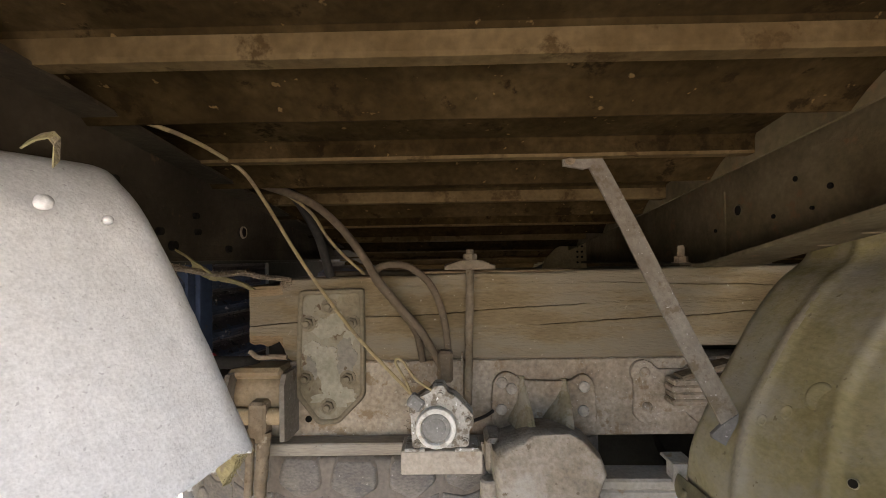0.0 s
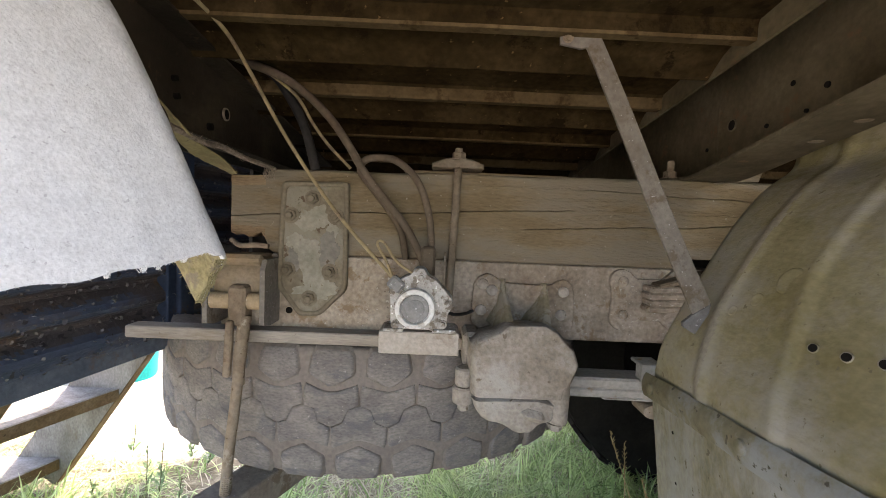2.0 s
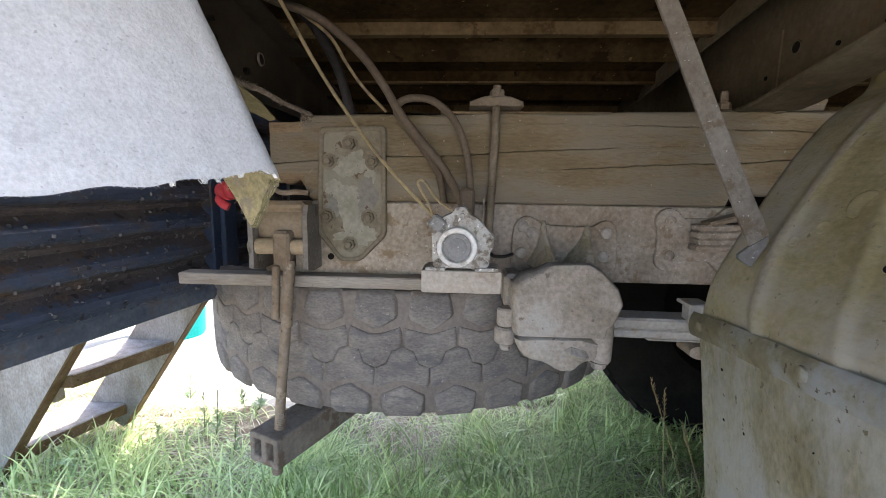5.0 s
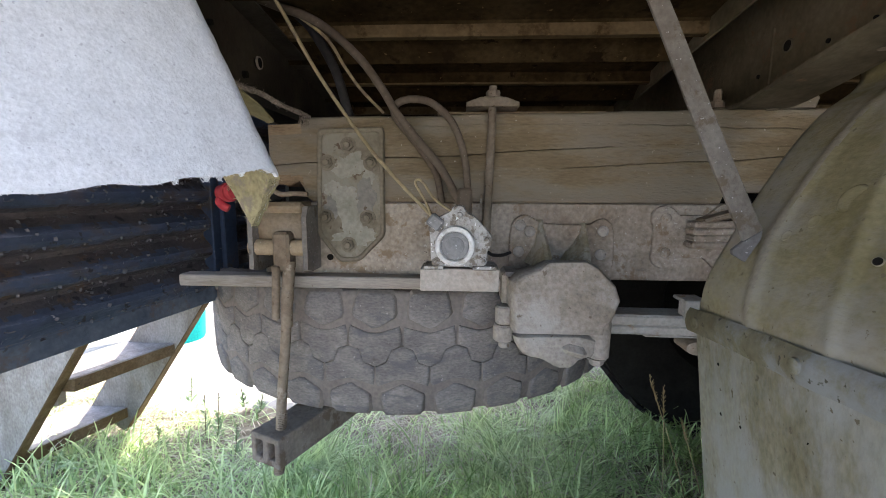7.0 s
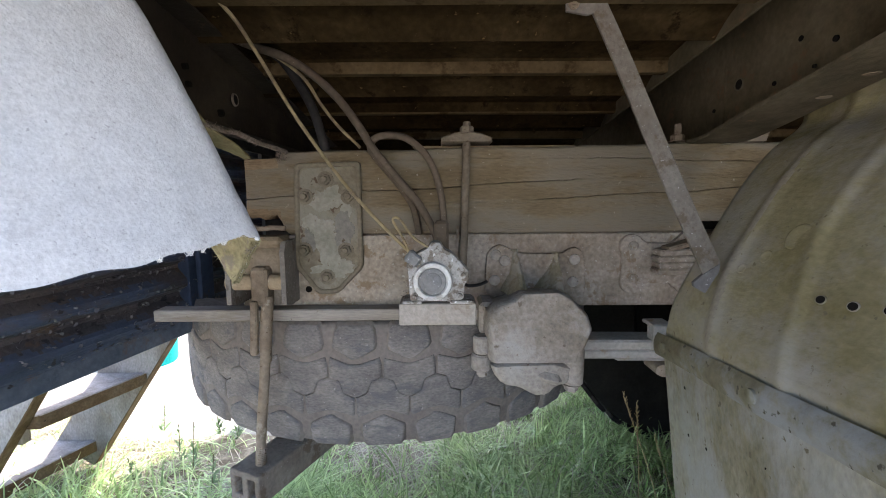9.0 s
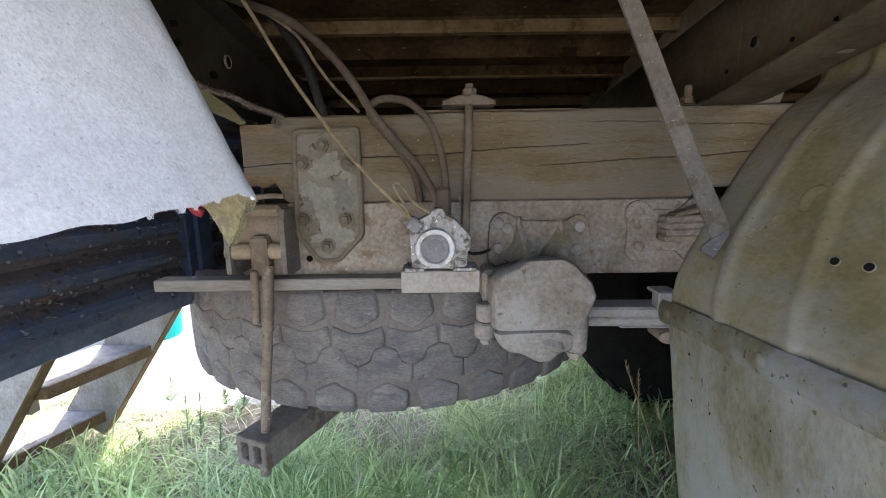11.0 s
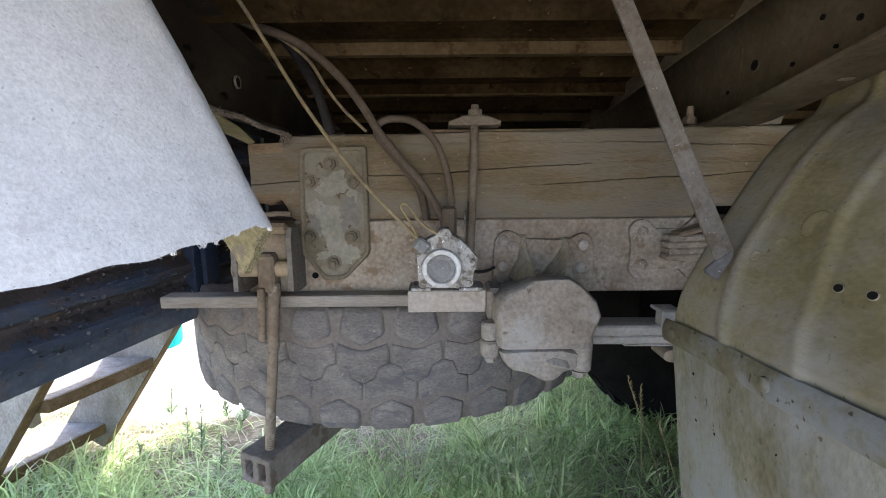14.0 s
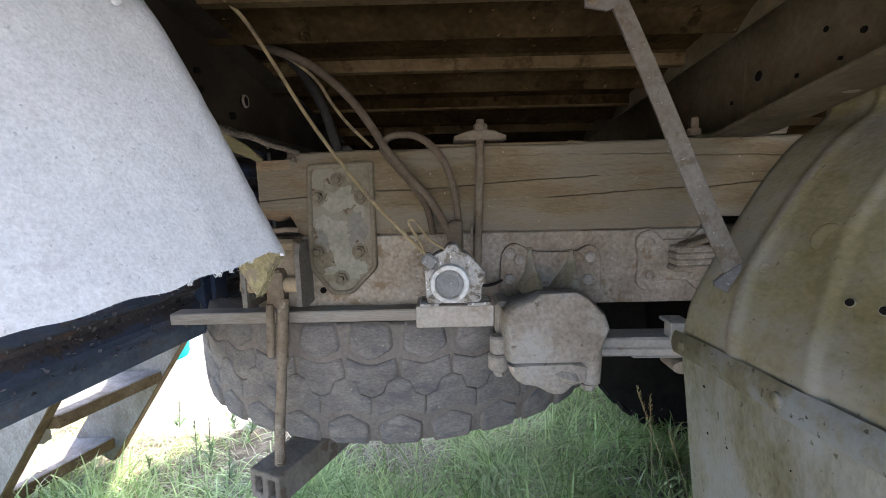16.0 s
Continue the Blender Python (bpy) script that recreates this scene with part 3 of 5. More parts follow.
def frame_rails():
    r = thing("frame_rail", (0.0, 1.1, 0.82), "dusty grey steel truck frame rail with flaking paint", "frame rail", "frame rails")
    part("web", boxes(((-0.36, 1.08, 0.822), (2.4, 1.087, 0.999)), bevel=0.002), M_RAIL, r)
    part("bottom_flange", boxes(((-0.36, 1.085, 0.818), (2.4, 1.16, 0.826)), bevel=0.002), M_RAIL, r)
    part("top_flange", boxes(((-0.36, 1.085, 0.992), (2.4, 1.16, 1.0)), bevel=0.002), M_RAIL, r)
    bm = bmesh.new()
    edge = [(-0.075 + 0.035 * noise.noise(Vector((k * 0.35, 3, 1))) + 0.022 * noise.noise(Vector((k * 1.1, 8, 2))), 0.996 - 0.168 * k / 40) for k in range(41)]
    slab(bm, [(-0.358, 0.996)] + edge + [(-0.358, 0.828)], 1.0775, 1.0805, 0)
    part("paint_patch", bm, M_RAILRUST, r, "ochre flaking painted patch")
    bm = bmesh.new()
    edge = [(-0.04 + 0.05 * math.cos(k * math.pi / 16) * (1 + 0.6 * noise.noise(Vector((math.cos(k * math.pi / 16) * 2, math.sin(k * math.pi / 16) * 2, 4)))), 0.90 + 0.055 * math.sin(k * math.pi / 16) * (1 + 0.6 * noise.noise(Vector((math.cos(k * math.pi / 16) * 2, math.sin(k * math.pi / 16) * 2, 9))))) for k in range(32)]
    slab(bm, edge, 1.0778, 1.0805, 0)
    part("paint_patch", bm, M_RAILRUST, r, "ochre flaking painted patch")
    bm = bmesh.new()
    hole_disc(bm, (-0.315, 1.0772, 0.866), 0.0085, (0, -1, 0))
    part("bolt_hole", bm, M_VOID, r)
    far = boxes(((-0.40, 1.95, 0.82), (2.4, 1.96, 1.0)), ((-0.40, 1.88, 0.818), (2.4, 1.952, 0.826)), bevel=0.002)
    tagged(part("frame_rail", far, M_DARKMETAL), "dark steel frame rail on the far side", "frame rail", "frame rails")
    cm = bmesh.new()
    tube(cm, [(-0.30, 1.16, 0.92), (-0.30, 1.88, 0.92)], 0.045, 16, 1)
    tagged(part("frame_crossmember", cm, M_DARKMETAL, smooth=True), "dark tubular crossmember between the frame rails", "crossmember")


frame_rails()


# ---- spare wheel slung under the frame ----
TYRE = Vector((-0.176, 1.737, 0.639))
TYRE_R, TYRE_W = 0.725, 0.324


def spare_wheel():
    w = thing("spare_wheel", (TYRE.x, TYRE.y, TYRE.z - TYRE_W / 2), "dusty spare truck wheel with chunky tread, slung flat under frame", "spare wheel")
    h = TYRE_W / 2
    bm = bmesh.new()
    c = TYRE_R
    prof = [(0.27, -0.10), (0.30, -h + 0.02), (0.44, -h - 0.008), (c - 0.066, -h), (c - 0.022, -h + 0.014), (c - 0.0125, -h + 0.04), (c - 0.0075, -0.09), (c - 0.0048, -0.074), (c - 0.0056, -0.060), (c - 0.0080, -0.045), (c - 0.0080, 0), (c - 0.0080, 0.045), (c - 0.0056, 0.060), (c - 0.0048, 0.074), (c - 0.0075, 0.09), (c - 0.0115, h - 0.04),
            (c - 0.0125, h - 0.025), (c - 0.016, h - 0.014), (c - 0.024, h - 0.008), (c - 0.050, h - 0.008), (c - 0.10, h - 0.030), (0.44, h - 0.055), (0.30, h - 0.06), (0.27, 0.08)]
    lathe(bm, prof, TYRE, (0, 0, 1), 160)
    tyre = part("tyre", bm, M_GROOVE, w, "brown dusty tyre carcass", True)
    rnd = random.Random(4)
    n = 35
    pitch = 2 * math.pi / n
    inner = [(-0.445, 0.0730), (-0.12, 0.0590), (0, 0.0570), (0.12, 0.0590), (0.445, 0.0730), (0.468, 0.064), (0.472, 0.0255), (0.30, 0.0170), (0.270, 0.0075), (0.236, -0.0045), (0.212, -0.0130), (0.04, -0.0225),
             (-0.04, -0.0225), (-0.212, -0.0130), (-0.236, -0.0045), (-0.270, 0.0075), (-0.30, 0.0170), (-0.472, 0.0255), (-0.468, 0.064)]
    outer = [(-0.29, 0.149), (0.29, 0.149), (0.355, 0.136), (0.385, 0.104), (0.36, 0.094), (0.20, 0.082), (0.06, 0.0715), (0, 0.0705), (-0.06, 0.0715), (-0.20, 0.082), (-0.36, 0.094), (-0.385, 0.104), (-0.355, 0.136)]
    for shape, sign, shift in ((inner, 1, 0.0), (outer, 1, 0.0), (inner, -1, 0.5), (outer, -1, 0.5)):
        mid = sum(z for _, z in shape) / len(shape)
        for k in range(n):
            ang = (k + 0.096 + shift) * pitch
            jig = [(a + rnd.uniform(-0.012, 0.012), z + rnd.uniform(-0.0016, 0.0016)) for a, z in shape]
            lift = rnd.uniform(-0.002, 0.001)
            rings = []
            bm = bmesh.new()
            for grow, rad in ((1.10 if shape is inner else 1.16, c - 0.013), (1.055 if shape is inner else 1.07, TYRE_R - 0.0075 + lift), (1.02, TYRE_R - 0.0038 + lift), (0.97, TYRE_R - 0.0014 + lift), (0.90, TYRE_R - 0.0003 + lift), (0.78, TYRE_R + lift)):
                ring = []
                for a, z in jig:
                    a, z = a * grow, sign * (mid + (z - mid) * grow)
                    rr = rad - 0.026 * max(0, abs(z) / h - 0.6) ** 1.8 * 2
                    th = ang + a * pitch
                    ring.append(bm.verts.new((TYRE.x + rr * math.cos(th), TYRE.y + rr * math.sin(th), TYRE.z + z)))
                rings.append(ring)
            for a, b in zip(rings, rings[1:]):
                for q in range(len(a)):
                    r = (q + 1) % len(a)
                    bm.faces.new((a[q], a[r], b[r], b[q]))
            bm.faces.new(rings[-1])
            bm.faces.ensure_lookup_table()
            for face in bm.faces[:2 * len(jig)]:
                face.material_index = 1
            part("tread_block", bm, M_RUBBER, tyre, "", True).data.materials.append(M_GROOVE)
    bm = bmesh.new()
    lathe(bm, [(0.06, -0.02), (0.20, -0.03), (0.25, -0.09), (0.285, -0.13), (0.285, 0.13), (0.25, 0.11), (0.20, 0.02), (0.06, 0.0)], TYRE, (0, 0, 1), 48)
    part("rim", bm, M_DARKMETAL, w, "dark steel rim", True)


spare_wheel()


def wheel_carrier():
    """The channel under the tyre, its threaded rod and hook, and the bracket they hang from."""
    c = thing("spare_wheel_carrier", (-0.43, 0.97, 0.40), "dusty steel channel bar hung on a threaded rod", "carrier")
    d = Vector((0.60, 1.35, 0.0)).normalized()
    a = Vector((-0.445, 0.955, 0.0))
    side = Vector((d.y, -d.x, 0))
    bm = bmesh.new()
    qs, zs = (-0.046, -0.031, -0.009, 0.009, 0.030, 0.046), (0.392, 0.408, 0.450, 0.466)

    def at(q, z, s):
        p = a + d * s + side * q
        return bm.verts.new((p.x, p.y, z))

    for m in range(5):
        for k in range(3):
            cell = ((qs[m], zs[k]), (qs[m + 1], zs[k]), (qs[m + 1], zs[k + 1]), (qs[m], zs[k + 1]))
            if k == 1 and m in (1, 3):
                deep = 0.12 if m == 1 else 0.05
                rim = [at(q, z, 0) for q, z in cell]
                end = [at(q, z, deep) for q, z in cell]
                for n in range(4):
                    bm.faces.new((rim[n], rim[(n + 1) % 4], end[(n + 1) % 4], end[n]))
                bm.faces.new(end)
            else:
                bm.faces.new([at(q, z, 0) for q, z in cell])
    rim = [(q, zs[0]) for q in qs] + [(qs[-1], z) for z in zs[1:]] + [(q, zs[-1]) for q in qs[-2::-1]] + [(qs[0], z) for z in zs[-2:0:-1]]
    near, far = [at(q, z, 0) for q, z in rim], [at(q, z, 1.35) for q, z in rim]
    for n in range(len(rim)):
        bm.faces.new((near[n], near[(n + 1) % len(rim)], far[(n + 1) % len(rim)], far[n]))
    bm.faces.new(far)
    bmesh.ops.remove_doubles(bm, verts=bm.verts[:], dist=1e-5)
    bmesh.ops.recalc_face_normals(bm, faces=bm.faces[:])
    bmesh.ops.bevel(bm, geom=[e for e in bm.edges if len(e.link_faces) == 2 and e.calc_face_angle() > 1], offset=0.0045, segments=3, affect="EDGES", profile=0.5)
    for v in bm.verts:
        v.co += Vector((0.0012, 0.0012, 0.0010)) * noise.noise(v.co * 45)
    part("channel_bar", bm, M_CHANNEL, c, "", True)
    top = Vector((-0.385, 1.0, 0.868))
    low = Vector((-0.428, 0.985, 0.352))
    bm = bmesh.new()
    mid = top.lerp(low, 0.18)
    tube(bm, [mid, top.lerp(low, 0.4), top.lerp(low, 0.62) + Vector((-0.002, 0, 0)), low], 0.0115, 14, 6)
    part("rod", bm, M_RUSTSTEEL, c, "brown threaded rod", True)
    bm = bmesh.new()
    k = 0
    while k < 34:
        p = top.lerp(low, 0.70 + k * 0.0088)
        q = (low - top).normalized()
        lathe(bm, [(0.0112, -0.0016), (0.0128, 0), (0.0112, 0.0016)], p, q, 14)
        k += 1
    part("thread", bm, M_RUSTSTEEL, c)
    bm = bmesh.new()
    tube(bm, [top + Vector((0, 0, 0.0)), mid + Vector((0.0, -0.004, -0.01)), mid + Vector((-0.003, 0, -0.06))], 0.0135, 10, 5, 0.15)
    part("socket_end", bm, M_RUSTSTEEL, c, "worn rod socket", True)
    bm = boxes(((-0.418, 0.985, 0.845), (-0.380, 1.03, 0.935)), bevel=0.006)
    box(bm, (-0.420, 0.975, 0.735), (-0.404, 0.99, 0.86), 0.003, (0, 3, 0))
    part("hook", bm, M_RUSTSTEEL, c, "worn brown steel hook")
    b = thing("hinge_bracket", (-0.42, 1.04, 0.82), "dusty steel bracket with a pin at the frame's rear end", "bracket")
    for x0, x1 in ((-0.474, -0.462), (-0.350, -0.338)):
        bm = bmesh.new()
        slab(bm, [(0.988, 0.850), (1.02, 0.842), (1.10, 0.842), (1.10, 0.992), (1.00, 0.992), (0.988, 0.97)], x0, x1, 0.0025)
        bmesh.ops.rotate(bm, cent=(0, 0, 0), matrix=Matrix(((0, 1, 0), (1, 0, 0), (0, 0, 1))), verts=bm.verts[:])
        part("side_plate", bm, M_STRAP, b)
    bm = bmesh.new()
    tube(bm, [(-0.4775, 1.01, 0.898), (-0.344, 1.01, 0.898)], 0.0185, 18, 1)
    part("pin", bm, M_PIN, b, "ochre round pin", True)
    bm = bmesh.new()
    lathe(bm, [(0.05, -0.11), (0.058, -0.10), (0.058, 0.01), (0.05, 0.02)], (-0.375, 1.075, 0.935), (1, 0, 0), 28)
    part("barrel", bm, M_OCHRE, b, "ochre-brown rounded housing", True)
    part("cap_plate", boxes(((-0.48, 1.02, 0.975), (-0.355, 1.10, 1.0)), bevel=0.009), M_OCHRE, b)
    part("back_plate", boxes(((-0.486, 1.095, 0.800), (-0.358, 1.102, 0.985)), bevel=0.002), M_RAILRUST, b)
    bm = bmesh.new()
    tube(bm, [(-0.445, 1.06, 1.03), (-0.42, 1.05, 1.018), (-0.385, 1.05, 1.02), (-0.355, 1.05, 1.018)], 0.006, 8, 5)
    part("bent_rod", bm, M_RUSTSTEEL, b, "", True)
    bd = boxes(((-0.672, 1.032, 0.7985), (0.115, 1.079, 0.8265)), bevel=0.003)
    tagged(part("wooden_board", bd, M_BOARD), "dusty pale wooden board end sticking out under the frame", "board")


wheel_carrier()


# ---- bolted plate on the frame ----
def clip_corners(pts, r=0.012):
    """Rounds the corners of a closed outline by a set length."""
    out = []
    for k, b in enumerate(pts):
        a, c = pts[k - 1], pts[(k + 1) % len(pts)]
        ends = []
        for e in (a, c):
            n = math.hypot(e[0] - b[0], e[1] - b[1])
            ends.append((b[0] + (e[0] - b[0]) * r / n, b[1] + (e[1] - b[1]) * r / n))
        for q in (0, 0.25, 0.5, 0.75, 1):
            out.append(tuple(ends[0][i] * (1 - q) ** 2 + 2 * b[i] * q * (1 - q) + ends[1][i] * q * q for i in (0, 1)))
    return out


def soften(pts, rounds=2):
    """Cuts the corners of a closed outline."""
    for _ in range(rounds):
        out = []
        for a, b in zip(pts, pts[1:] + pts[:1]):
            out += [(a[0] * 0.8 + b[0] * 0.2, a[1] * 0.8 + b[1] * 0.2), (a[0] * 0.2 + b[0] * 0.8, a[1] * 0.2 + b[1] * 0.8)]
        pts = out
    return pts


def plate():
    p = thing("cover_plate", (-0.26, 1.07, 0.86), "flaking grey-green bolted steel plate with a pointed lower end", "plate")

    def outline(k):
        return [(-0.334 + k, 1.170 - k), (-0.178 - k, 1.174 - k), (-0.178 - k, 0.920 + k * 0.4), (-0.240 - k * 0.4, 0.857 + k), (-0.290 + k * 0.4, 0.855 + k), (-0.343 + k, 0.924 + k * 0.4)]

    bm = bmesh.new()
    slab(bm, clip_corners(outline(0.0)), 1.070, 1.0785, 0.002)
    part("plate", bm, M_PLATE, p)
    bm = bmesh.new()
    rings = []
    for k, y in ((0.0, 1.0705), (0.001, 1.0665), (0.0035, 1.0645), (0.0075, 1.0648), (0.0105, 1.0675), (0.012, 1.0705)):
        rings.append([bm.verts.new((x, y, z)) for x, z in clip_corners(outline(k))])
    n = len(rings[0])
    for r0, r1 in zip(rings, rings[1:]):
        for q in range(n):
            bm.faces.new((r0[q], r0[(q + 1) % n], r1[(q + 1) % n], r1[q]))
    part("raised_rim", bm, M_RIM, p, "brown rolled rim", True)
    for x, z in ((-0.262, 1.132), (-0.312, 1.092), (-0.208, 1.092), (-0.318, 0.964), (-0.219, 0.963), (-0.266, 0.898)):
        bm = bmesh.new()
        hexnut(bm, (x, 1.070, z), 0.0142, 0.011, (0, -1, 0), 0.008)
        part("nut", bm, M_RIM, p)
    # islands of old paint and bare steel, with ragged edges
    for name, material, x, z, rx, rz, seed in (("paint_patch", M_PAINT, -0.262, 1.085, 0.036, 0.030, 1), ("paint_patch", M_PAINT, -0.283, 1.022, 0.036, 0.032, 2), ("paint_patch", M_PAINT, -0.262, 0.975, 0.034, 0.044, 3),
                                               ("paint_patch", M_PAINT, -0.248, 0.922, 0.046, 0.022, 4), ("paint_patch", M_PAINT, -0.216, 1.064, 0.014, 0.020, 5), ("bare_patch", M_BARE, -0.224, 1.010, 0.026, 0.040, 6),
                                               ("bare_patch", M_BARE, -0.306, 0.985, 0.014, 0.026, 7)):
        ring = []
        for k in range(72):
            a = 2 * math.pi * k / 72
            q = 1 + 0.55 * noise.noise(Vector((math.cos(a) * 1.3, math.sin(a) * 1.3, seed * 3.7))) + 0.30 * noise.noise(Vector((math.cos(a) * 4.5, math.sin(a) * 4.5, seed * 5.1)))
            ring.append((x + rx * q * math.cos(a), z + rz * q * math.sin(a)))
        bm = bmesh.new()
        slab(bm, ring, 1.0690 - 0.00012 * seed, 1.0705, 0)
        part(name, bm, material, p)
    return p


plate()


def u_bolt():
    u = thing("clamp_bolt", (0.068, 1.06, 0.85), "dusty clamp bolt with a forged cross bar over the timber", "clamp bolt")
    bm = bmesh.new()
    tube(bm, [(0.072, 1.062, 1.235), (0.068, 1.062, 1.08), (0.062, 1.064, 0.90)], 0.0095, 12, 4)
    part("rod", bm, M_CLAMP, u, "", True)
    bm = bmesh.new()
    slab(bm, [(0.012, 1.214), (0.130, 1.214), (0.130, 1.224), (0.10, 1.235), (0.045, 1.235), (0.012, 1.224)], 1.045, 1.20, 0.004)
    part("cross_bar", bm, M_CLAMP, u)
    bm = bmesh.new()
    hexnut(bm, (0.072, 1.062, 1.234), 0.0165, 0.017, (0, 0, 1), 0.010)
    part("nut", bm, M_CLAMP, u)
    part("side_strap", boxes(((0.048, 1.070, 0.84), (0.053, 1.080, 1.02)), ((-0.012, 1.070, 0.90), (-0.007, 1.080, 1.02)), bevel=0.001), M_RAIL, u)


u_bolt()


# ---- side lamp on its wooden block ----
def marker_unit():
    m = thing("lamp_housing", (0.0, 0.87, 0.879), "grey cast round electrical housing with a white ring", "lamp housing")
    c = Vector((-0.003, 0.90, 0.926))
    bm = bmesh.new()
    dz = 0.006
    outline = clip_corners([(x, z + dz) for x, z in ((-0.053, 0.890), (-0.046, 0.877), (0.046, 0.877), (0.057, 0.890), (0.056, 0.908), (0.065, 0.921), (0.065, 0.938), (0.054, 0.950), (0.032, 0.974),
                                                     (0.016, 0.982), (0.009, 0.995), (-0.009, 0.995), (-0.015, 0.984), (-0.034, 0.975), (-0.057, 0.959), (-0.054, 0.930))], 0.0055)
    slab(bm, outline, 0.874, 0.915, 0.003)
    part("body", bm, M_ALU, m, "", True)
    bm = bmesh.new()
    lathe(bm, [(0.0385, -0.002), (0.0385, 0.010), (0.0368, 0.0145), (0.0335, 0.016), (0.0295, 0.0155), (0.027, 0.011), (0.027, 0.0)], (c.x - 0.003, 0.874, c.z - 0.001), (0, -1, 0), 48)
    part("ring", bm, M_WHITERING, m, "dusty white ring", True)
    bm = bmesh.new()
    lathe(bm, [(0.0268, 0.0), (0.0268, 0.0085), (0.024, 0.0105), (0.018, 0.0102), (0.0165, 0.0115), (0.008, 0.0118), (0.006, 0.0126), (0.001, 0.0128)], (c.x - 0.003, 0.874, c.z - 0.001), (0, -1, 0), 40)
    part("cap", bm, M_GREYCAP, m, "grey cap", True)
    for sx, sz in ((0.002, 0.984), (0.054, 0.936), (0.047, 0.895), (-0.043, 0.892), (-0.049, 0.957)):
        bm = bmesh.new()
        lathe(bm, [(0.0085, -0.001), (0.0085, 0.002), (0.0058, 0.0025), (0.0055, 0.0055), (0.004, 0.0065), (0.001, 0.0065)], (sx, 0.874, sz), (0, -1, 0), 14)
        part("screw", bm, M_ALU, m)
    part("foot", boxes(((-0.066, 0.868, 0.8792), (-0.028, 0.93, 0.8855)), ((-0.036, 0.885, 0.8792), (-0.026, 0.905, 0.90)), bevel=0.0015), M_ALU, m)
    part("foot", boxes(((0.028, 0.868, 0.8792), (0.074, 0.93, 0.8855)), ((0.022, 0.885, 0.8792), (0.034, 0.905, 0.90)), bevel=0.0015), M_ALU, m)
    part("plug", boxes(((-0.059, 0.866, 0.9565), (-0.029, 0.888, 0.982), (0, 38, 0)), bevel=0.004), M_GREYCAP, m, "grey plug block")
    b = boxes(((-0.074, 0.872, 0.835), (0.080, 0.945, 0.879)), bevel=0.002)
    box(b, (-0.04, 0.945, 0.842), (0.05, 1.066, 0.854), 0.001)
    tagged(part("wooden_block", b, M_BLOCK), "pale wooden block carrying the round housing", "block")
    g = boxes(((-0.005, 1.01, 0.965), (0.028, 1.045, 1.035)), bevel=0.006)
    box(g, (0.0, 1.03, 0.97), (0.024, 1.085, 1.0), 0.002)
    tagged(part("cable_gland", g, M_HOSE), "dusty brown hose fitting fixed to the frame", "fitting")


marker_unit()


# ---- spring hanger and neighbours on the frame ----
def rounded(cx, cz, w, h, lobes):
    """An outline with ears: lobes of (dx, dz, r) round a waist."""
    pts = []
    for k in range(64):
        a = 2 * math.pi * k / 64
        ux, uz = math.cos(a), math.sin(a)
        r = min(w / max(abs(ux), 1e-3), h / max(abs(uz), 1e-3))
        for dx, dz, lr in lobes:
            b = dx * ux + dz * uz
            disc = b * b - (dx * dx + dz * dz - lr * lr)
            if disc > 0:
                r = max(r, b + math.sqrt(disc))
        pts.append((cx + r * ux, cz + r * uz))
    return pts


def loft(bm, rings):
    """Joins closed rings of equal count, and caps both ends."""
    vr = [[bm.verts.new(p) for p in r] for r in rings]
    n = len(vr[0])
    for a, b in zip(vr, vr[1:]):
        for k in range(n):
            bm.faces.new((a[k], a[(k + 1) % n], b[(k + 1) % n], b[k]))
    bm.faces.new(vr[0]), bm.faces.new(vr[-1])


def super_ring(cx, cz, rx, rz, y, n=40, p=3.2, lean=0.0):
    out = []
    for k in range(n):
        a = 2 * math.pi * k / n
        c, s = math.cos(a), math.sin(a)
        x = rx * math.copysign(abs(c) ** (2 / p), c)
        z = rz * math.copysign(abs(s) ** (2 / p), s)
        out.append(Vector((cx + x + lean * z, y, cz + z)))
    return out


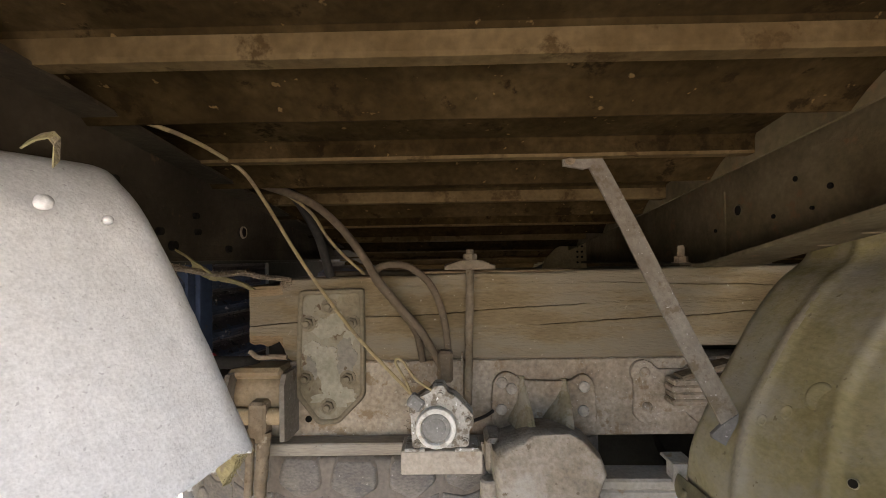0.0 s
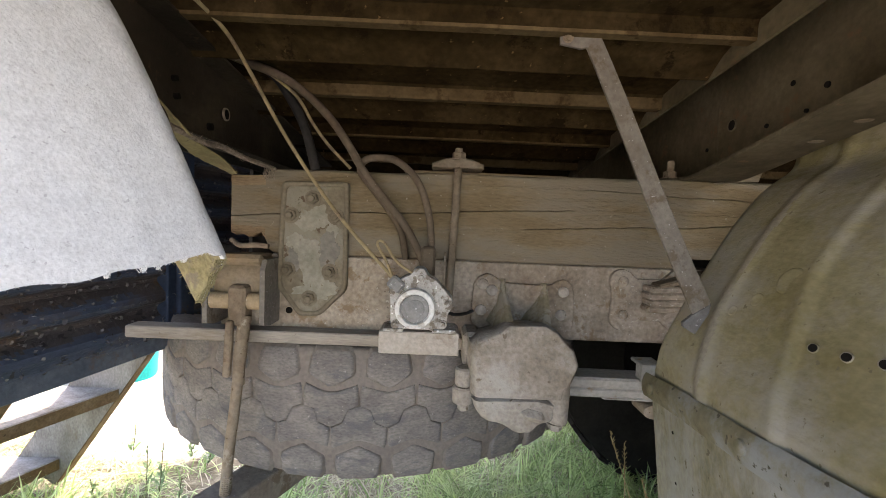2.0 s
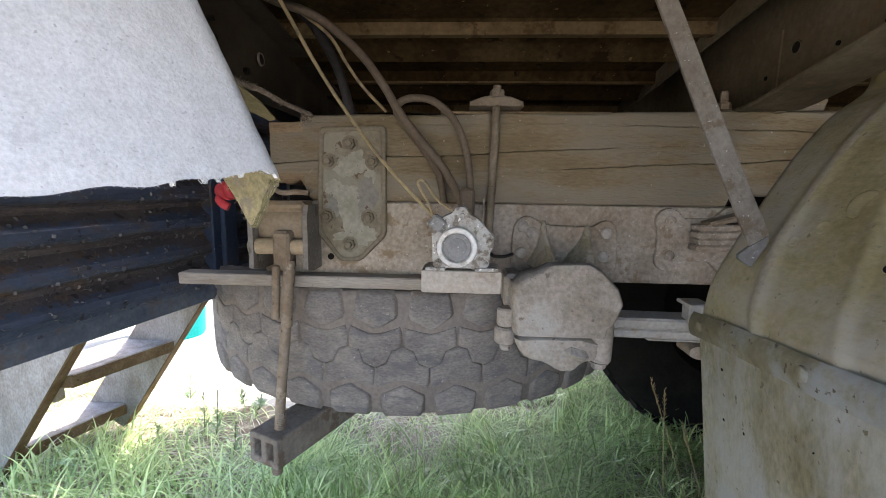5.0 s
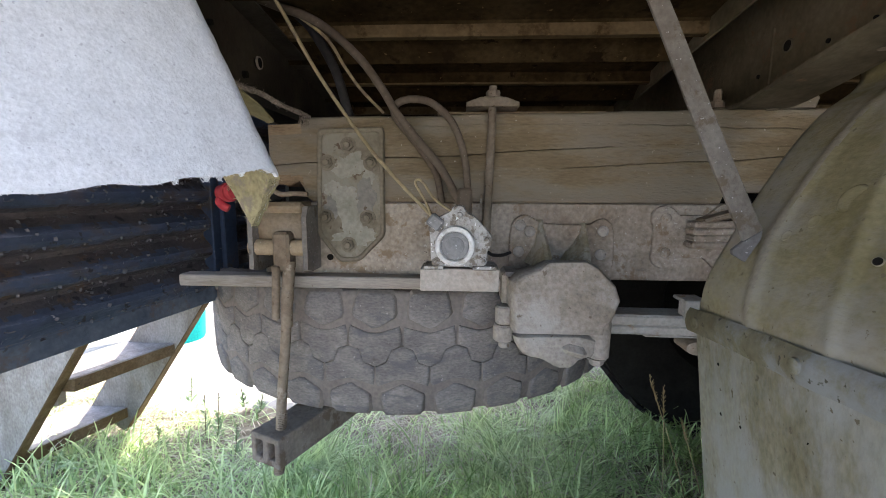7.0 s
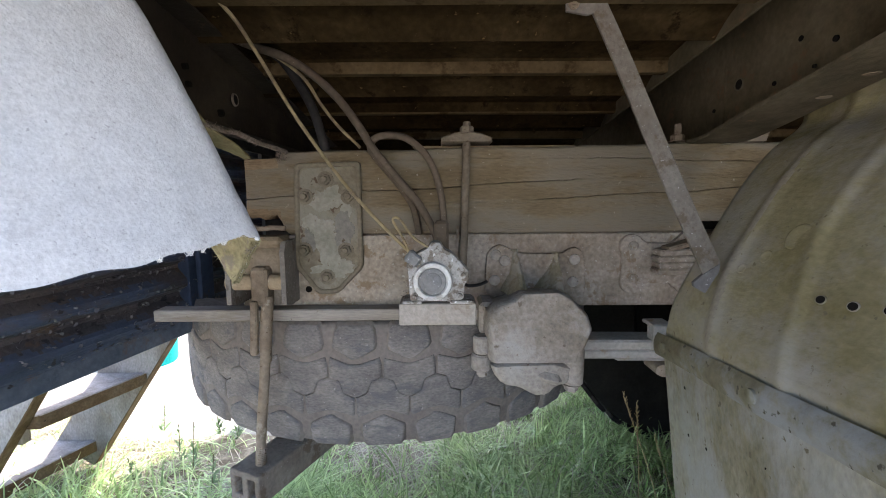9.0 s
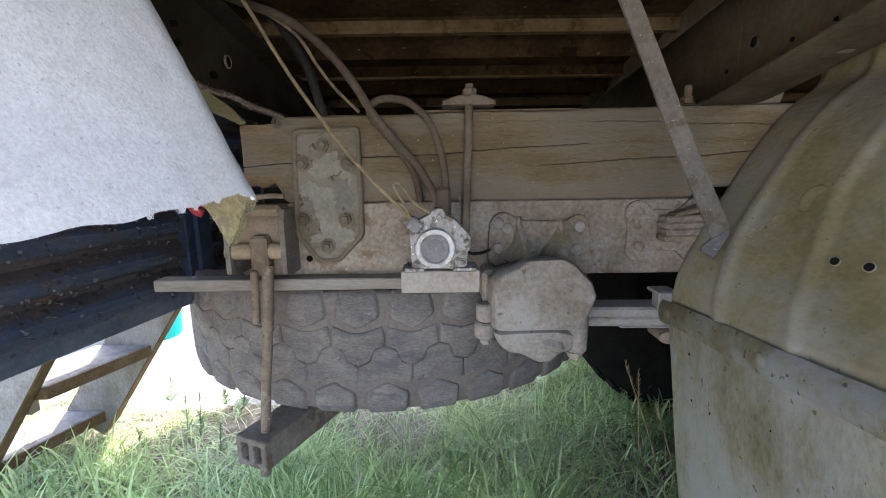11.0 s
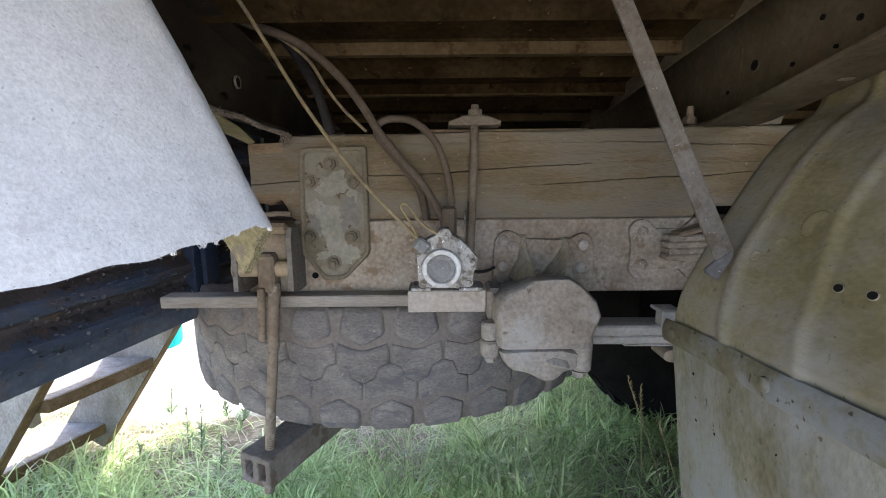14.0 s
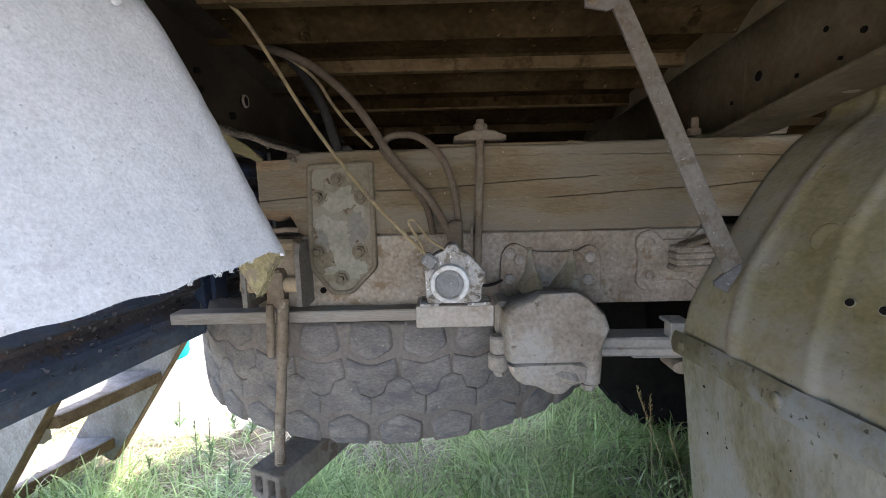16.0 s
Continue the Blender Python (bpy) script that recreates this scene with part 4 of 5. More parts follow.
def spring_hanger():
    h = thing("spring_hanger", (0.21, 1.0, 0.66), "dusty cast-iron spring hanger riveted to the frame", "spring hanger")
    bm = bmesh.new()
    slab(bm, soften([(0.116, 0.822), (0.119, 0.944), (0.132, 0.966), (0.152, 0.975), (0.172, 0.967), (0.190, 0.953), (0.302, 0.950), (0.318, 0.962), (0.336, 0.967), (0.353, 0.955), (0.360, 0.932), (0.363, 0.822)], 2), 1.067, 1.0795, 0.003)
    part("base_plate", bm, M_RAIL, h)
    for x, z in ((0.142, 0.949), (0.140, 0.887), (0.164, 0.935), (0.333, 0.937), (0.330, 0.882)):
        bm = bmesh.new()
        lathe(bm, [(0.0135, 0), (0.0125, 0.005), (0.008, 0.0085), (0.001, 0.0095)], (x, 1.068, z), (0, -1, 0), 18)
        part("rivet", bm, M_CAST, h, "", True)
    lower = soften([(0.114, 0.7335), (0.121, 0.709), (0.140, 0.686), (0.178, 0.677), (0.206, 0.660), (0.240, 0.660), (0.259, 0.680), (0.290, 0.690), (0.298, 0.7335)], 1)

    def block(outline, rows, cx, cz):
        bm = bmesh.new()
        rings = []
        for y, grow, dx in rows:
            rings.append([Vector((cx + (x - cx) * grow + dx, y, cz + (z - cz) * grow)) for x, z in outline])
        loft(bm, rings)
        for v in bm.verts:
            up = max(0.0, (v.co.z - 0.835) / 0.045)
            side = max(0.0, (v.co.x - 0.288) / 0.045)
            v.co.y += (0.055 * up + 0.045 * side) * max(0.0, 1 - (v.co.y - 0.91) / 0.165)
            v.co += Vector((0.0, 0.003, 0.002)) * noise.noise(v.co * 25)
        return bm

    front = [(0.127, 0.7385), (0.121, 0.80), (0.124, 0.836), (0.141, 0.855), (0.168, 0.868), (0.187, 0.884), (0.258, 0.887), (0.280, 0.874), (0.314, 0.836), (0.322, 0.808), (0.304, 0.768), (0.294, 0.757), (0.290, 0.7385)]
    outer = [(0.110, 0.948, 0.7385), (0.106, 0.948, 0.80), (0.108, 0.955, 0.843), (0.127, 0.960, 0.861), (0.162, 0.955, 0.871), (0.182, 0.952, 0.886), (0.264, 0.952, 0.888), (0.288, 0.955, 0.876), (0.325, 0.955, 0.837), (0.335, 0.955, 0.808), (0.322, 0.950, 0.768), (0.308, 0.945, 0.757), (0.305, 0.945, 0.7385)]

    def lean(z):
        return 0.9125 + 0.007 * max(0.0, (z - 0.79) / 0.065) ** 1.2

    bm = bmesh.new()
    rings = []
    for g in (0.3, 0.6, 0.85, 0.96, 1.0):
        rings.append([Vector((0.205 + (x - 0.205) * g, lean(0.79 + (z - 0.79) * g), 0.79 + (z - 0.79) * g)) for x, z in front])
    for part_way, back in ((0.22, 0.03), (0.45, 0.13), (0.8, 0.45), (0.96, 0.86)):
        rings.append([Vector((fx + (x - fx) * part_way, lean(fz) + (y - lean(fz)) * back, fz + (z - fz) * part_way)) for (fx, fz), (x, y, z) in zip(front, outer)])
    loft(bm, rings + [[Vector(p) for p in outer], [Vector((x, 1.076, z - 0.022 * (z > 0.86))) for x, y, z in outer]])
    for v in bm.verts:
        v.co += Vector((0.0012, 0.002, 0.0012)) * noise.noise(v.co * 40)
    part("casting", bm, M_CAST, h, "", True)
    part("lower_cap", block(lower, [(0.919, 0.40, 0.0), (0.9195, 0.84, 0.0), (0.924, 0.94, 0), (0.934, 1.0, 0), (0.99, 1.0, 0), (1.06, 0.9, 0)], 0.205, 0.712), M_CAST, h, "", True)
    part("hinge_seam", boxes(((0.118, 0.945, 0.728), (0.305, 1.06, 0.744)), bevel=0), M_CAST, h)
    # drafted gussets: thin at the plate's top, thick at the foot, sloping out to the block
    for front in ([(0.1905, 1.066, 0.962), (0.1925, 1.045, 0.930), (0.1940, 1.008, 0.905), (0.1925, 0.972, 0.886), (0.190, 0.940, 0.862)],
                  [(0.2905, 1.066, 0.955), (0.2890, 1.048, 0.930), (0.2830, 1.012, 0.906), (0.2740, 0.972, 0.886), (0.266, 0.940, 0.858)]):
        bm = bmesh.new()
        rings = []
        for k, (x, y, z) in enumerate(front):
            q = k / (len(front) - 1)
            w0 = 0.003 + 0.006 * q
            rings.append([Vector((x - w0, y + 0.004, z)), Vector((x, y - 0.001, z)), Vector((x + w0, y + 0.002, z)), Vector((x + 0.006 + 0.008 * q, 1.077, z)), Vector((x - 0.011 - 0.028 * q ** 1.6, 1.077, z))])
        loft(bm, rings)
        part("gusset", bm, M_OLIVE, h, "olive painted rib")
    part("side_web", boxes(((0.096, 0.985, 0.775), (0.135, 1.07, 0.852)), bevel=0.008), M_CAST, h)
    for z0, z1, r, dx in ((0.694, 0.708, 0.0125, 0.002), (0.709, 0.746, 0.0225, 0.0), (0.747, 0.787, 0.0195, 0.001)):
        bm = bmesh.new()
        lathe(bm, [(r * 0.8, 0), (r, 0.004), (r, z1 - z0 - 0.004), (r * 0.8, z1 - z0)], (0.098 + dx, 0.955, z0), (0, 0, 1), 20)
        part("side_lug", bm, M_CAST, h, "", True)
    bm = bmesh.new()
    loft(bm, [[Vector((0.297 + r * math.cos(k * math.pi / 12), 0.940 + r * math.sin(k * math.pi / 12), z)) for k in range(24)] for r, z in ((0.016, 0.680), (0.0215, 0.684), (0.0225, 0.72), (0.0235, 0.756), (0.022, 0.764), (0.012, 0.768))])
    part("bolt_boss", bm, M_CAST, h, "", True)
    bm = bmesh.new()
    hexnut(bm, (0.294, 0.940, 0.681), 0.0150, 0.016, (0, 0, -1), 0)
    part("boss_nut", bm, M_CAST, h)
    part("finger", boxes(((0.215, 0.906, 0.690), (0.268, 0.935, 0.714), (0, 14, 0)), bevel=0.011), M_CAST, h)
    # leaf ends running to the wheel
    s = thing("leaf_spring", (0.45, 1.03, 0.70), "dusty steel leaf spring end held in the hanger", "spring")
    for k, (x0, x1, z0, z1) in enumerate(((0.28, 1.2, 0.728, 0.753), (0.28, 1.2, 0.7055, 0.7277), (0.42, 1.2, 0.698, 0.7053))):
        part("leaf", boxes(((x0, 1.0 + 0.005 * k, z0), (x1, 1.07, z1), (0, 0.6, 0)), bevel=0.005), M_STEEL, s)
    part("clip", boxes(((0.495, 0.990, 0.752), (0.545, 0.998, 0.794)), ((0.495, 0.998, 0.786), (0.545, 1.05, 0.794)), ((0.499, 1.0, 0.735), (0.509, 1.03, 0.788)), bevel=0.002), M_STEEL, s)
    bm = bmesh.new()
    loft(bm, [super_ring(0.545, 0.682, 0.035, 0.016, y, 24, 2.4) for y in (1.0, 1.02, 1.06)])
    part("clip_bolt", bm, M_RUSTSTEEL, s, "", True)
    # helper spring bracket
    b = thing("spring_bracket", (0.51, 1.07, 0.86), "riveted steel bracket holding short spring leaves", "bracket")
    bm = bmesh.new()
    slab(bm, rounded(0.535, 0.925, 0.085, 0.05, [(-0.062, 0.042, 0.03), (-0.058, -0.045, 0.03), (0.075, 0.042, 0.035), (0.075, -0.045, 0.035)]), 1.07, 1.08, 0.004)
    part("base_plate", bm, M_RAIL, b, "", True)
    for x, z in ((0.476, 0.968), (0.479, 0.888)):
        bm = bmesh.new()
        lathe(bm, [(0.0125, 0), (0.012, 0.003), (0.008, 0.006), (0.001, 0.007)], (x, 1.071, z), (0, -1, 0), 16)
        part("rivet", bm, M_RAIL, b, "", True)
    for k in range(4):
        z = 0.904 + 0.0155 * k
        x0 = 0.505 + (0.003 if k % 2 else 0)
        part("leaf_end", boxes(((x0 + 0.010, 1.022, z), (0.66, 1.066, z + (0.0148 if k < 3 else 0.0150)), (0, -0.5 * k, 0)), bevel=0.004), M_RAIL, b)
    part("clamp_jaw", boxes(((0.535, 1.022, 0.974), (0.66, 1.066, 0.986), (0, -16, 0)), bevel=0.004), M_RUSTSTEEL, b)


spring_hanger()


# ---- wheel fender with its mud flap ----
FEND = [(0.80, 1.44), (0.776, 1.31), (0.767, 1.262), (0.757, 1.226), (0.703, 1.181), (0.650, 1.113), (0.602, 1.030), (0.557, 0.944), (0.515, 0.855), (0.503, 0.80), (0.5035, 0.768)]


def fender_line(v):
    line = smooth_line([(x, 0, z) for x, z in FEND], 10)
    f = v * (len(line) - 1)
    i = min(int(f), len(line) - 2)
    return line[i].lerp(line[i + 1], f - i)


def fender():
    f = thing("wheel_fender", (0.55, 0.75, 0.8), "dusty olive rear wheel fender with pressed ribs and drain holes", "fender")
    y_in, y_out = 0.965, 0.16
    bm = bmesh.new()

    def at(u, v):
        p = fender_line(v)
        y = y_in + (y_out - y_in) * u
        x = p.x - 0.075 * (y_in - y) * min(1.0, v / 0.9)
        # a pressed ridge and a step that run round the arch
        ridge = 0.833 - 0.45 * max(0.0, 0.95 - p.z)
        step = 0.685 - 0.40 * max(0.0, 1.03 - p.z)
        x -= 0.0065 * math.exp(-((y - ridge) / 0.016) ** 2)
        x += 0.006 / (1 + math.exp(min(60.0, (y - step) / 0.005))) - 0.003 * math.exp(-((y - step - 0.008) / 0.012) ** 2)
        if u < 0.03:
            x += 0.012 * (1 - u / 0.03)
        d = 0.004 * noise.noise(Vector((y * 5, v * 4, 2))) + 0.0012 * noise.noise(Vector((y * 22, v * 18, 6)))
        z = p.z + 0.10 * (y_in - y) * min(1.0, max(0.0, v / 0.9 - 0.8) / 0.2)
        return Vector((x + d, y, z + d))

    grid(bm, at, 220, 90)
    thicken(bm, 0.004)
    shell = part("shell", bm, M_FENDER, f, "", True)
    shell.data.materials.append(M_RIDGE)
    for p in shell.data.polygons:
        c = p.center
        p.material_index = int(abs(c.y - 0.833 + 0.45 * max(0.0, 0.95 - c.z)) < 0.010 + 0.009 * noise.noise(c * 30) and c.z < 1.17)

    def on_shell(y, z):
        u = (y_in - y) / (y_in - y_out)
        return min((at(u, k / 300) for k in range(301)), key=lambda q: abs(q.z - z))

    for y, z in ((0.622, 0.941), (0.574, 0.945), (0.53, 0.949)):
        p = on_shell(y, z) + Vector((-0.0048, 0.0, 0.0024))
        bm = bmesh.new()
        lathe(bm, [(0.0056, -0.006), (0.0054, 0.0030), (0.0004, 0.0030)], p, (-1, -0.35, 0.4), 20)
        hole = part("drain_hole", bm, M_VOID, f)
        # pale ring painted for the daylight that shows through the hole
        bm = bmesh.new()
        lathe(bm, [(0.0070, -0.002), (0.0068, 0.0028), (0.0058, 0.0034), (0.0055, 0.001)], p, (-1, -0.35, 0.4), 20)
        part("hole_rim", bm, M_RIDGE, hole, "pale ring for light showing through the hole", True)
    # shallow pressed bosses
    for y, z, r in ((0.72, 1.02, 0.024), (0.762, 0.982, 0.012), (0.80, 0.955, 0.010)):
        p = on_shell(y, z) + Vector((-0.0036, 0.0, 0.0018))
        bm = bmesh.new()
        lathe(bm, [(r * 1.1, -0.003), (r * 0.94, 0.0006), (r * 0.78, 0.0011), (r * 0.58, 0.0004), (r * 0.3, 0.0002), (0.001, 0.0001)], p, (-1, -0.08, 0.5), 28)
        part("pressed_boss", bm, M_FENDER, f, "", True)
    # steel band across, bolted, holding the flap
    bm = bmesh.new()

    def band(u, v):
        y = 0.966 + (0.16 - 0.966) * u
        z = 0.787 + 0.11 * (0.94 - y) - 0.045 * v + 0.002 * math.sin(9 * u)
        x = 0.496 - 0.072 * (0.965 - y) - 0.006 * math.sin(math.pi * v) - 0.002
        x += 0.006 / (1 + math.exp(min(60.0, (y - 0.593) / 0.012)))
        x += 0.0016 * noise.noise(Vector((y * 14, v, 7))) + 0.0015 * max(0.0, 1 - v / 0.16)
        return Vector((x, y, z))

    grid(bm, band, 70, 6)
    thicken(bm, 0.005)
    part("clamp_band", bm, M_BAND, f, "worn greenish steel band", True)
    for y in (0.92, 0.633, 0.36):
        bm = bmesh.new()
        lathe(bm, [(0.012, 0), (0.011, 0.004), (0.006, 0.006), (0.001, 0.0065)], (0.4835 - 0.072 * (0.965 - y) + (0.006 if y < 0.593 else 0.0), y, 0.765 + 0.11 * (0.94 - y)), (-1, 0, 0), 14)
        part("band_bolt", bm, M_BAND, f, "", True)
    bm = bmesh.new()

    def flap(u, v):
        y = 0.955 + (0.14 - 0.955) * u
        z = 0.778 - 0.718 * v + 0.10 * (0.955 - y) * (1 - v)
        x = 0.505 - 0.066 * (0.965 - y) + 0.082 * v + 0.015 * v * v
        x += 0.004 * noise.noise(Vector((y * 4, z * 3, 11)))
        return Vector((x, y - 0.01 * v, z))

    grid(bm, flap, 40, 30)
    thicken(bm, 0.006)
    part("mud_flap", bm, M_FLAP, f, "stiff dusty green mud flap", True)
    for y, z in ((0.632, 0.685), (0.636, 0.645), (0.872, 0.700), (0.868, 0.600), (0.80, 0.612)):
        v = (0.80 - z) / 0.73
        bm = bmesh.new()
        hole_disc(bm, (0.4995 - 0.066 * (0.965 - y) + 0.082 * v + 0.015 * v * v, y, z), 0.0034, (-1, 0, -0.15))
        part("flap_hole", bm, M_VOID, f)
    # flat support strap from the cargo floor
    s = thing("support_strap", (0.495, 0.81, 0.91), "bent flat grey steel strap from cargo floor to fender", "strap")
    bm = bmesh.new()
    right = [Vector((0.278, 0, 1.4265)).lerp(Vector((0.294, 0, 1.416)), q) for q in (0, 0.5, 1)] + [Vector((0.294 + 0.224 * q + 0.0015 * math.sin(q * 7), 0, 1.416 - 0.450 * q)) for q in (0.1, 0.25, 0.4, 0.55, 0.7, 0.85, 1)]
    left = [Vector((0.271 + 0.216 * q + 0.0015 * math.sin(q * 7 + 0.4), 0, 1.396 - 0.450 * q)) for q in (1, 0.85, 0.7, 0.55, 0.4, 0.25, 0.1, 0)]
    slab(bm, [(0.2245, 1.4225)] + [(p.x, p.z) for p in right] + [(p.x, p.z) for p in left] + [(0.262, 1.3935), (0.226, 1.400)], 0.811, 0.817, 0.0012)
    part("strap", bm, M_STRAP, s)
    bm = bmesh.new()
    slab(bm, [(0.487, 0.9458), (0.518, 0.9658), (0.5165, 0.950), (0.494, 0.9105), (0.472, 0.9235), (0.4705, 0.931)], 0.8095, 0.8165, 0.0015)
    part("foot_tab", bm, M_FOOT, s, "worn bluish bent foot")
    bm = bmesh.new()
    hexnut(bm, (0.238, 0.8115, 1.411), 0.007, 0.005, (0, -1, 0), 0.003)
    part("strap_bolt", bm, M_RUSTSTEEL, s)


fender()


def rear_wheels():
    a = thing("rear_axle", (1.24, 1.43, -0.02), "dark rear axle with two truck wheels standing in the shade", "axle")
    for y0, y1, cx, cz, s in ((0.50, 0.86, 1.24, 0.545, 1.0), (1.85, 2.30, 1.165, 0.560, 1.05)):
        c = Vector((cx, (y0 + y1) / 2, cz))
        h = (y1 - y0) / 2
        bm = bmesh.new()
        lathe(bm, [(0.27, -h * 0.6), (0.32, -h), (0.52 * s, -h), (0.565 * s, -h + 0.03), (0.575 * s, 0), (0.565 * s, h - 0.03), (0.52 * s, h), (0.32, h), (0.27, h * 0.6)], c, (0, 1, 0), 64)
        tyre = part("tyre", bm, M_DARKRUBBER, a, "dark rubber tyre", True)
        bm = bmesh.new()
        for k in range(40):
            turn = 2 * math.pi * k / 40
            for sgn in (-1, 1):
                m = Matrix.Translation(c) @ Matrix.Rotation(turn, 4, "Y")
                got = bmesh.ops.create_cube(bm, size=1.0)
                bmesh.ops.scale(bm, vec=(0.016, h * 0.85, 0.05), verts=got["verts"])
                bmesh.ops.translate(bm, vec=(0.58 * s, sgn * h * 0.48, 0.012 * sgn), verts=got["verts"])
                bmesh.ops.transform(bm, matrix=m, verts=got["verts"])
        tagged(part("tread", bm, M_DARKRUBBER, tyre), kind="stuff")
        bm = bmesh.new()
        lathe(bm, [(0.08, -0.05), (0.24, -0.05), (0.275, -h * 0.6), (0.275, h * 0.6), (0.24, 0.02), (0.08, 0.02)], c, (0, 1, 0), 40)
        part("rim", bm, M_DARKMETAL, a, "dark steel rim", True)
    bm = bmesh.new()
    tube(bm, [(1.24, 0.9, 0.545), (1.24, 2.0, 0.545)], 0.075, 18, 1)
    part("axle_tube", bm, M_DARKMETAL, a, "", True)
    bm = bmesh.new()
    lathe(bm, [(0.10, -0.22), (0.19, -0.10), (0.21, 0.0), (0.19, 0.10), (0.10, 0.22)], (1.24, 1.5, 0.545), (0, 1, 0), 28)
    part("differential", bm, M_DARKMETAL, a, "", True)


rear_wheels()


# ---- white felt sheet hung over the side ----
def felt():
    f = thing("felt_sheet", (-0.3, 0.4, 1.02), "thick white felt sheet with yellowish backing draped over the side", "felt sheet")
    # the hem in plan: from behind the fold, round it, and forward along the visible face
    back = [(-0.300, 0.575), (-0.268, 0.562), (-0.248, 0.555), (-0.215, 0.542), (-0.190, 0.522)]
    face = [(-0.182, 0.500), (-0.190, 0.476), (-0.214, 0.428), (-0.246, 0.376), (-0.285, 0.325), (-0.345, 0.262), (-0.43, 0.19), (-0.56, 0.11)]
    line = smooth_line([(x, y, 0) for x, y in back + face], 9)
    n_back = len(back) * 9
    total = len(line) - 1

    def hem(i):
        s = i - n_back
        if s >= 0:
            q = s / (total - n_back)
            z = 1.0475 + 0.0025 * math.exp(-((line[i].y - 0.475) / 0.02) ** 2) - 0.132 * max(0.0, 0.472 - line[i].y)
            return z + 0.003 * noise.noise(Vector((q * 14, 0, 4)))
        q = -s / n_back
        knots = (1.047, 1.042, 1.024, 0.988, 1.046, 1.12)
        k = min(int(q * 5), 4)
        z = knots[k] + (knots[k + 1] - knots[k]) * (q * 5 - k)
        return z + 0.004 * noise.noise(Vector((q * 18, 0, 9)))

    top_z, bend = 1.275, 0.075
    nv = 46

    def at(i, j, off=0.0):
        p = line[i]
        a, b = line[max(i - 1, 0)], line[min(i + 1, total)]
        d = (b - a).normalized()
        nrm = Vector((-d.y, d.x, 0))
        z0 = hem(i)
        inward = Vector((-0.86, 0.42, 0)).normalized()
        v = j / nv
        if v < 0.72:
            z = z0 + (top_z - z0) * v / 0.72
            base = p.copy()
            out = 0.0
        else:
            q = (v - 0.72) / 0.28
            ang = min(q / 0.55, 1) * math.pi * 0.44
            z = top_z + bend * math.sin(ang) + max(0, q - 0.55) * 0.03
            out = bend * (1 - math.cos(ang)) + max(0, q - 0.55) * 0.30
            base = p.copy()
        rise = min(z, top_z + 0.05) - 1.047
        lean = -0.46 * rise if rise > 0 else -0.28 * rise
        pos = Vector((base.x + lean, base.y + 0.05 * lean, z)) + inward * out
        pos += nrm * off
        bump = 0.0035 * noise.noise(Vector((pos.x * 7, pos.y * 7, pos.z * 7))) + 0.0012 * noise.noise(pos * 45)
        return pos + nrm * bump

    def shell(o0, o1, material, name, label):
        bm = bmesh.new()
        A = [[bm.verts.new(at(i, j, o0)) for j in range(nv + 1)] for i in range(total + 1)]
        B = [[bm.verts.new(at(i, j, o1)) for j in range(nv + 1)] for i in range(total + 1)]
        for i in range(total):
            for j in range(nv):
                bm.faces.new((A[i][j], A[i + 1][j], A[i + 1][j + 1], A[i][j + 1]))
                bm.faces.new((B[i][j], B[i][j + 1], B[i + 1][j + 1], B[i + 1][j]))
            bm.faces.new((A[i][0], B[i][0], B[i + 1][0], A[i + 1][0])).material_index = int(i < n_back - 2)
            bm.faces.new((A[i][nv], A[i + 1][nv], B[i + 1][nv], B[i][nv]))
        for j in range(nv):
            bm.faces.new((A[0][j], A[0][j + 1], B[0][j + 1], B[0][j]))
            bm.faces.new((A[total][j], B[total][j], B[total][j + 1], A[total][j + 1]))
        ob = part(name, bm, material, f, label, True)
        ob.data.materials.append(M_FELTBACK)
        return ob

    shell(0.0, -0.004, M_FELT, "felt_face", "white fibrous felt face")
    shell(-0.0042, -0.010, M_FELTBACK, "backing", "yellowish foam backing")
    # frayed fibres along the hem
    rnd = random.Random(8)
    bm = bmesh.new()
    for k in range(650):
        i = rnd.randint(n_back + 3, total - 1)
        p = at(i, 0, -rnd.uniform(0, 0.008)) + Vector((0, 0, 0.002))
        q = p + Vector((rnd.uniform(-1, 1) * 0.003, rnd.uniform(-1, 1) * 0.003, -rnd.uniform(0.0003, 0.0032)))
        tube(bm, [p, (p + q) / 2 + Vector((rnd.uniform(-1, 1), rnd.uniform(-1, 1), 0)) * 0.002, q], rnd.uniform(0.00012, 0.0003), 3, 2)
    for k in range(7):
        i = rnd.randint(n_back + 9, total - 2)
        base = at(i, 0, -0.003)
        for q in range(22):
            p = base + Vector((rnd.uniform(-1, 1) * 0.003, rnd.uniform(-1, 1) * 0.003, 0.002))
            e = base + Vector((rnd.uniform(-1, 1) * 0.0022, rnd.uniform(-1, 1) * 0.0022, -rnd.uniform(0.001, 0.0045)))
            tube(bm, [p, (p + e) / 2 + Vector((rnd.uniform(-1, 1), rnd.uniform(-1, 1), 0)) * 0.002, e], rnd.uniform(0.0002, 0.0004), 3, 2)
    tagged(part("fray", bm, M_FELT, f, "loose frayed fibres"), kind="stuff")
    # lumps in the fold and a bent strip of backing
    for x, y, z, r in ((-0.308, 0.403, 1.292, 0.0068), (-0.299, 0.459, 1.282, 0.0045)):
        bm = bmesh.new()
        bmesh.ops.create_icosphere(bm, subdivisions=3, radius=r)
        for v in bm.verts:
            v.co *= 1 + 0.7 * noise.noise(v.co * 70)
            v.co += Vector((x, y, z))
        part("lump", bm, M_FELT, f, "matted felt lump", True)
    bm = bmesh.new()
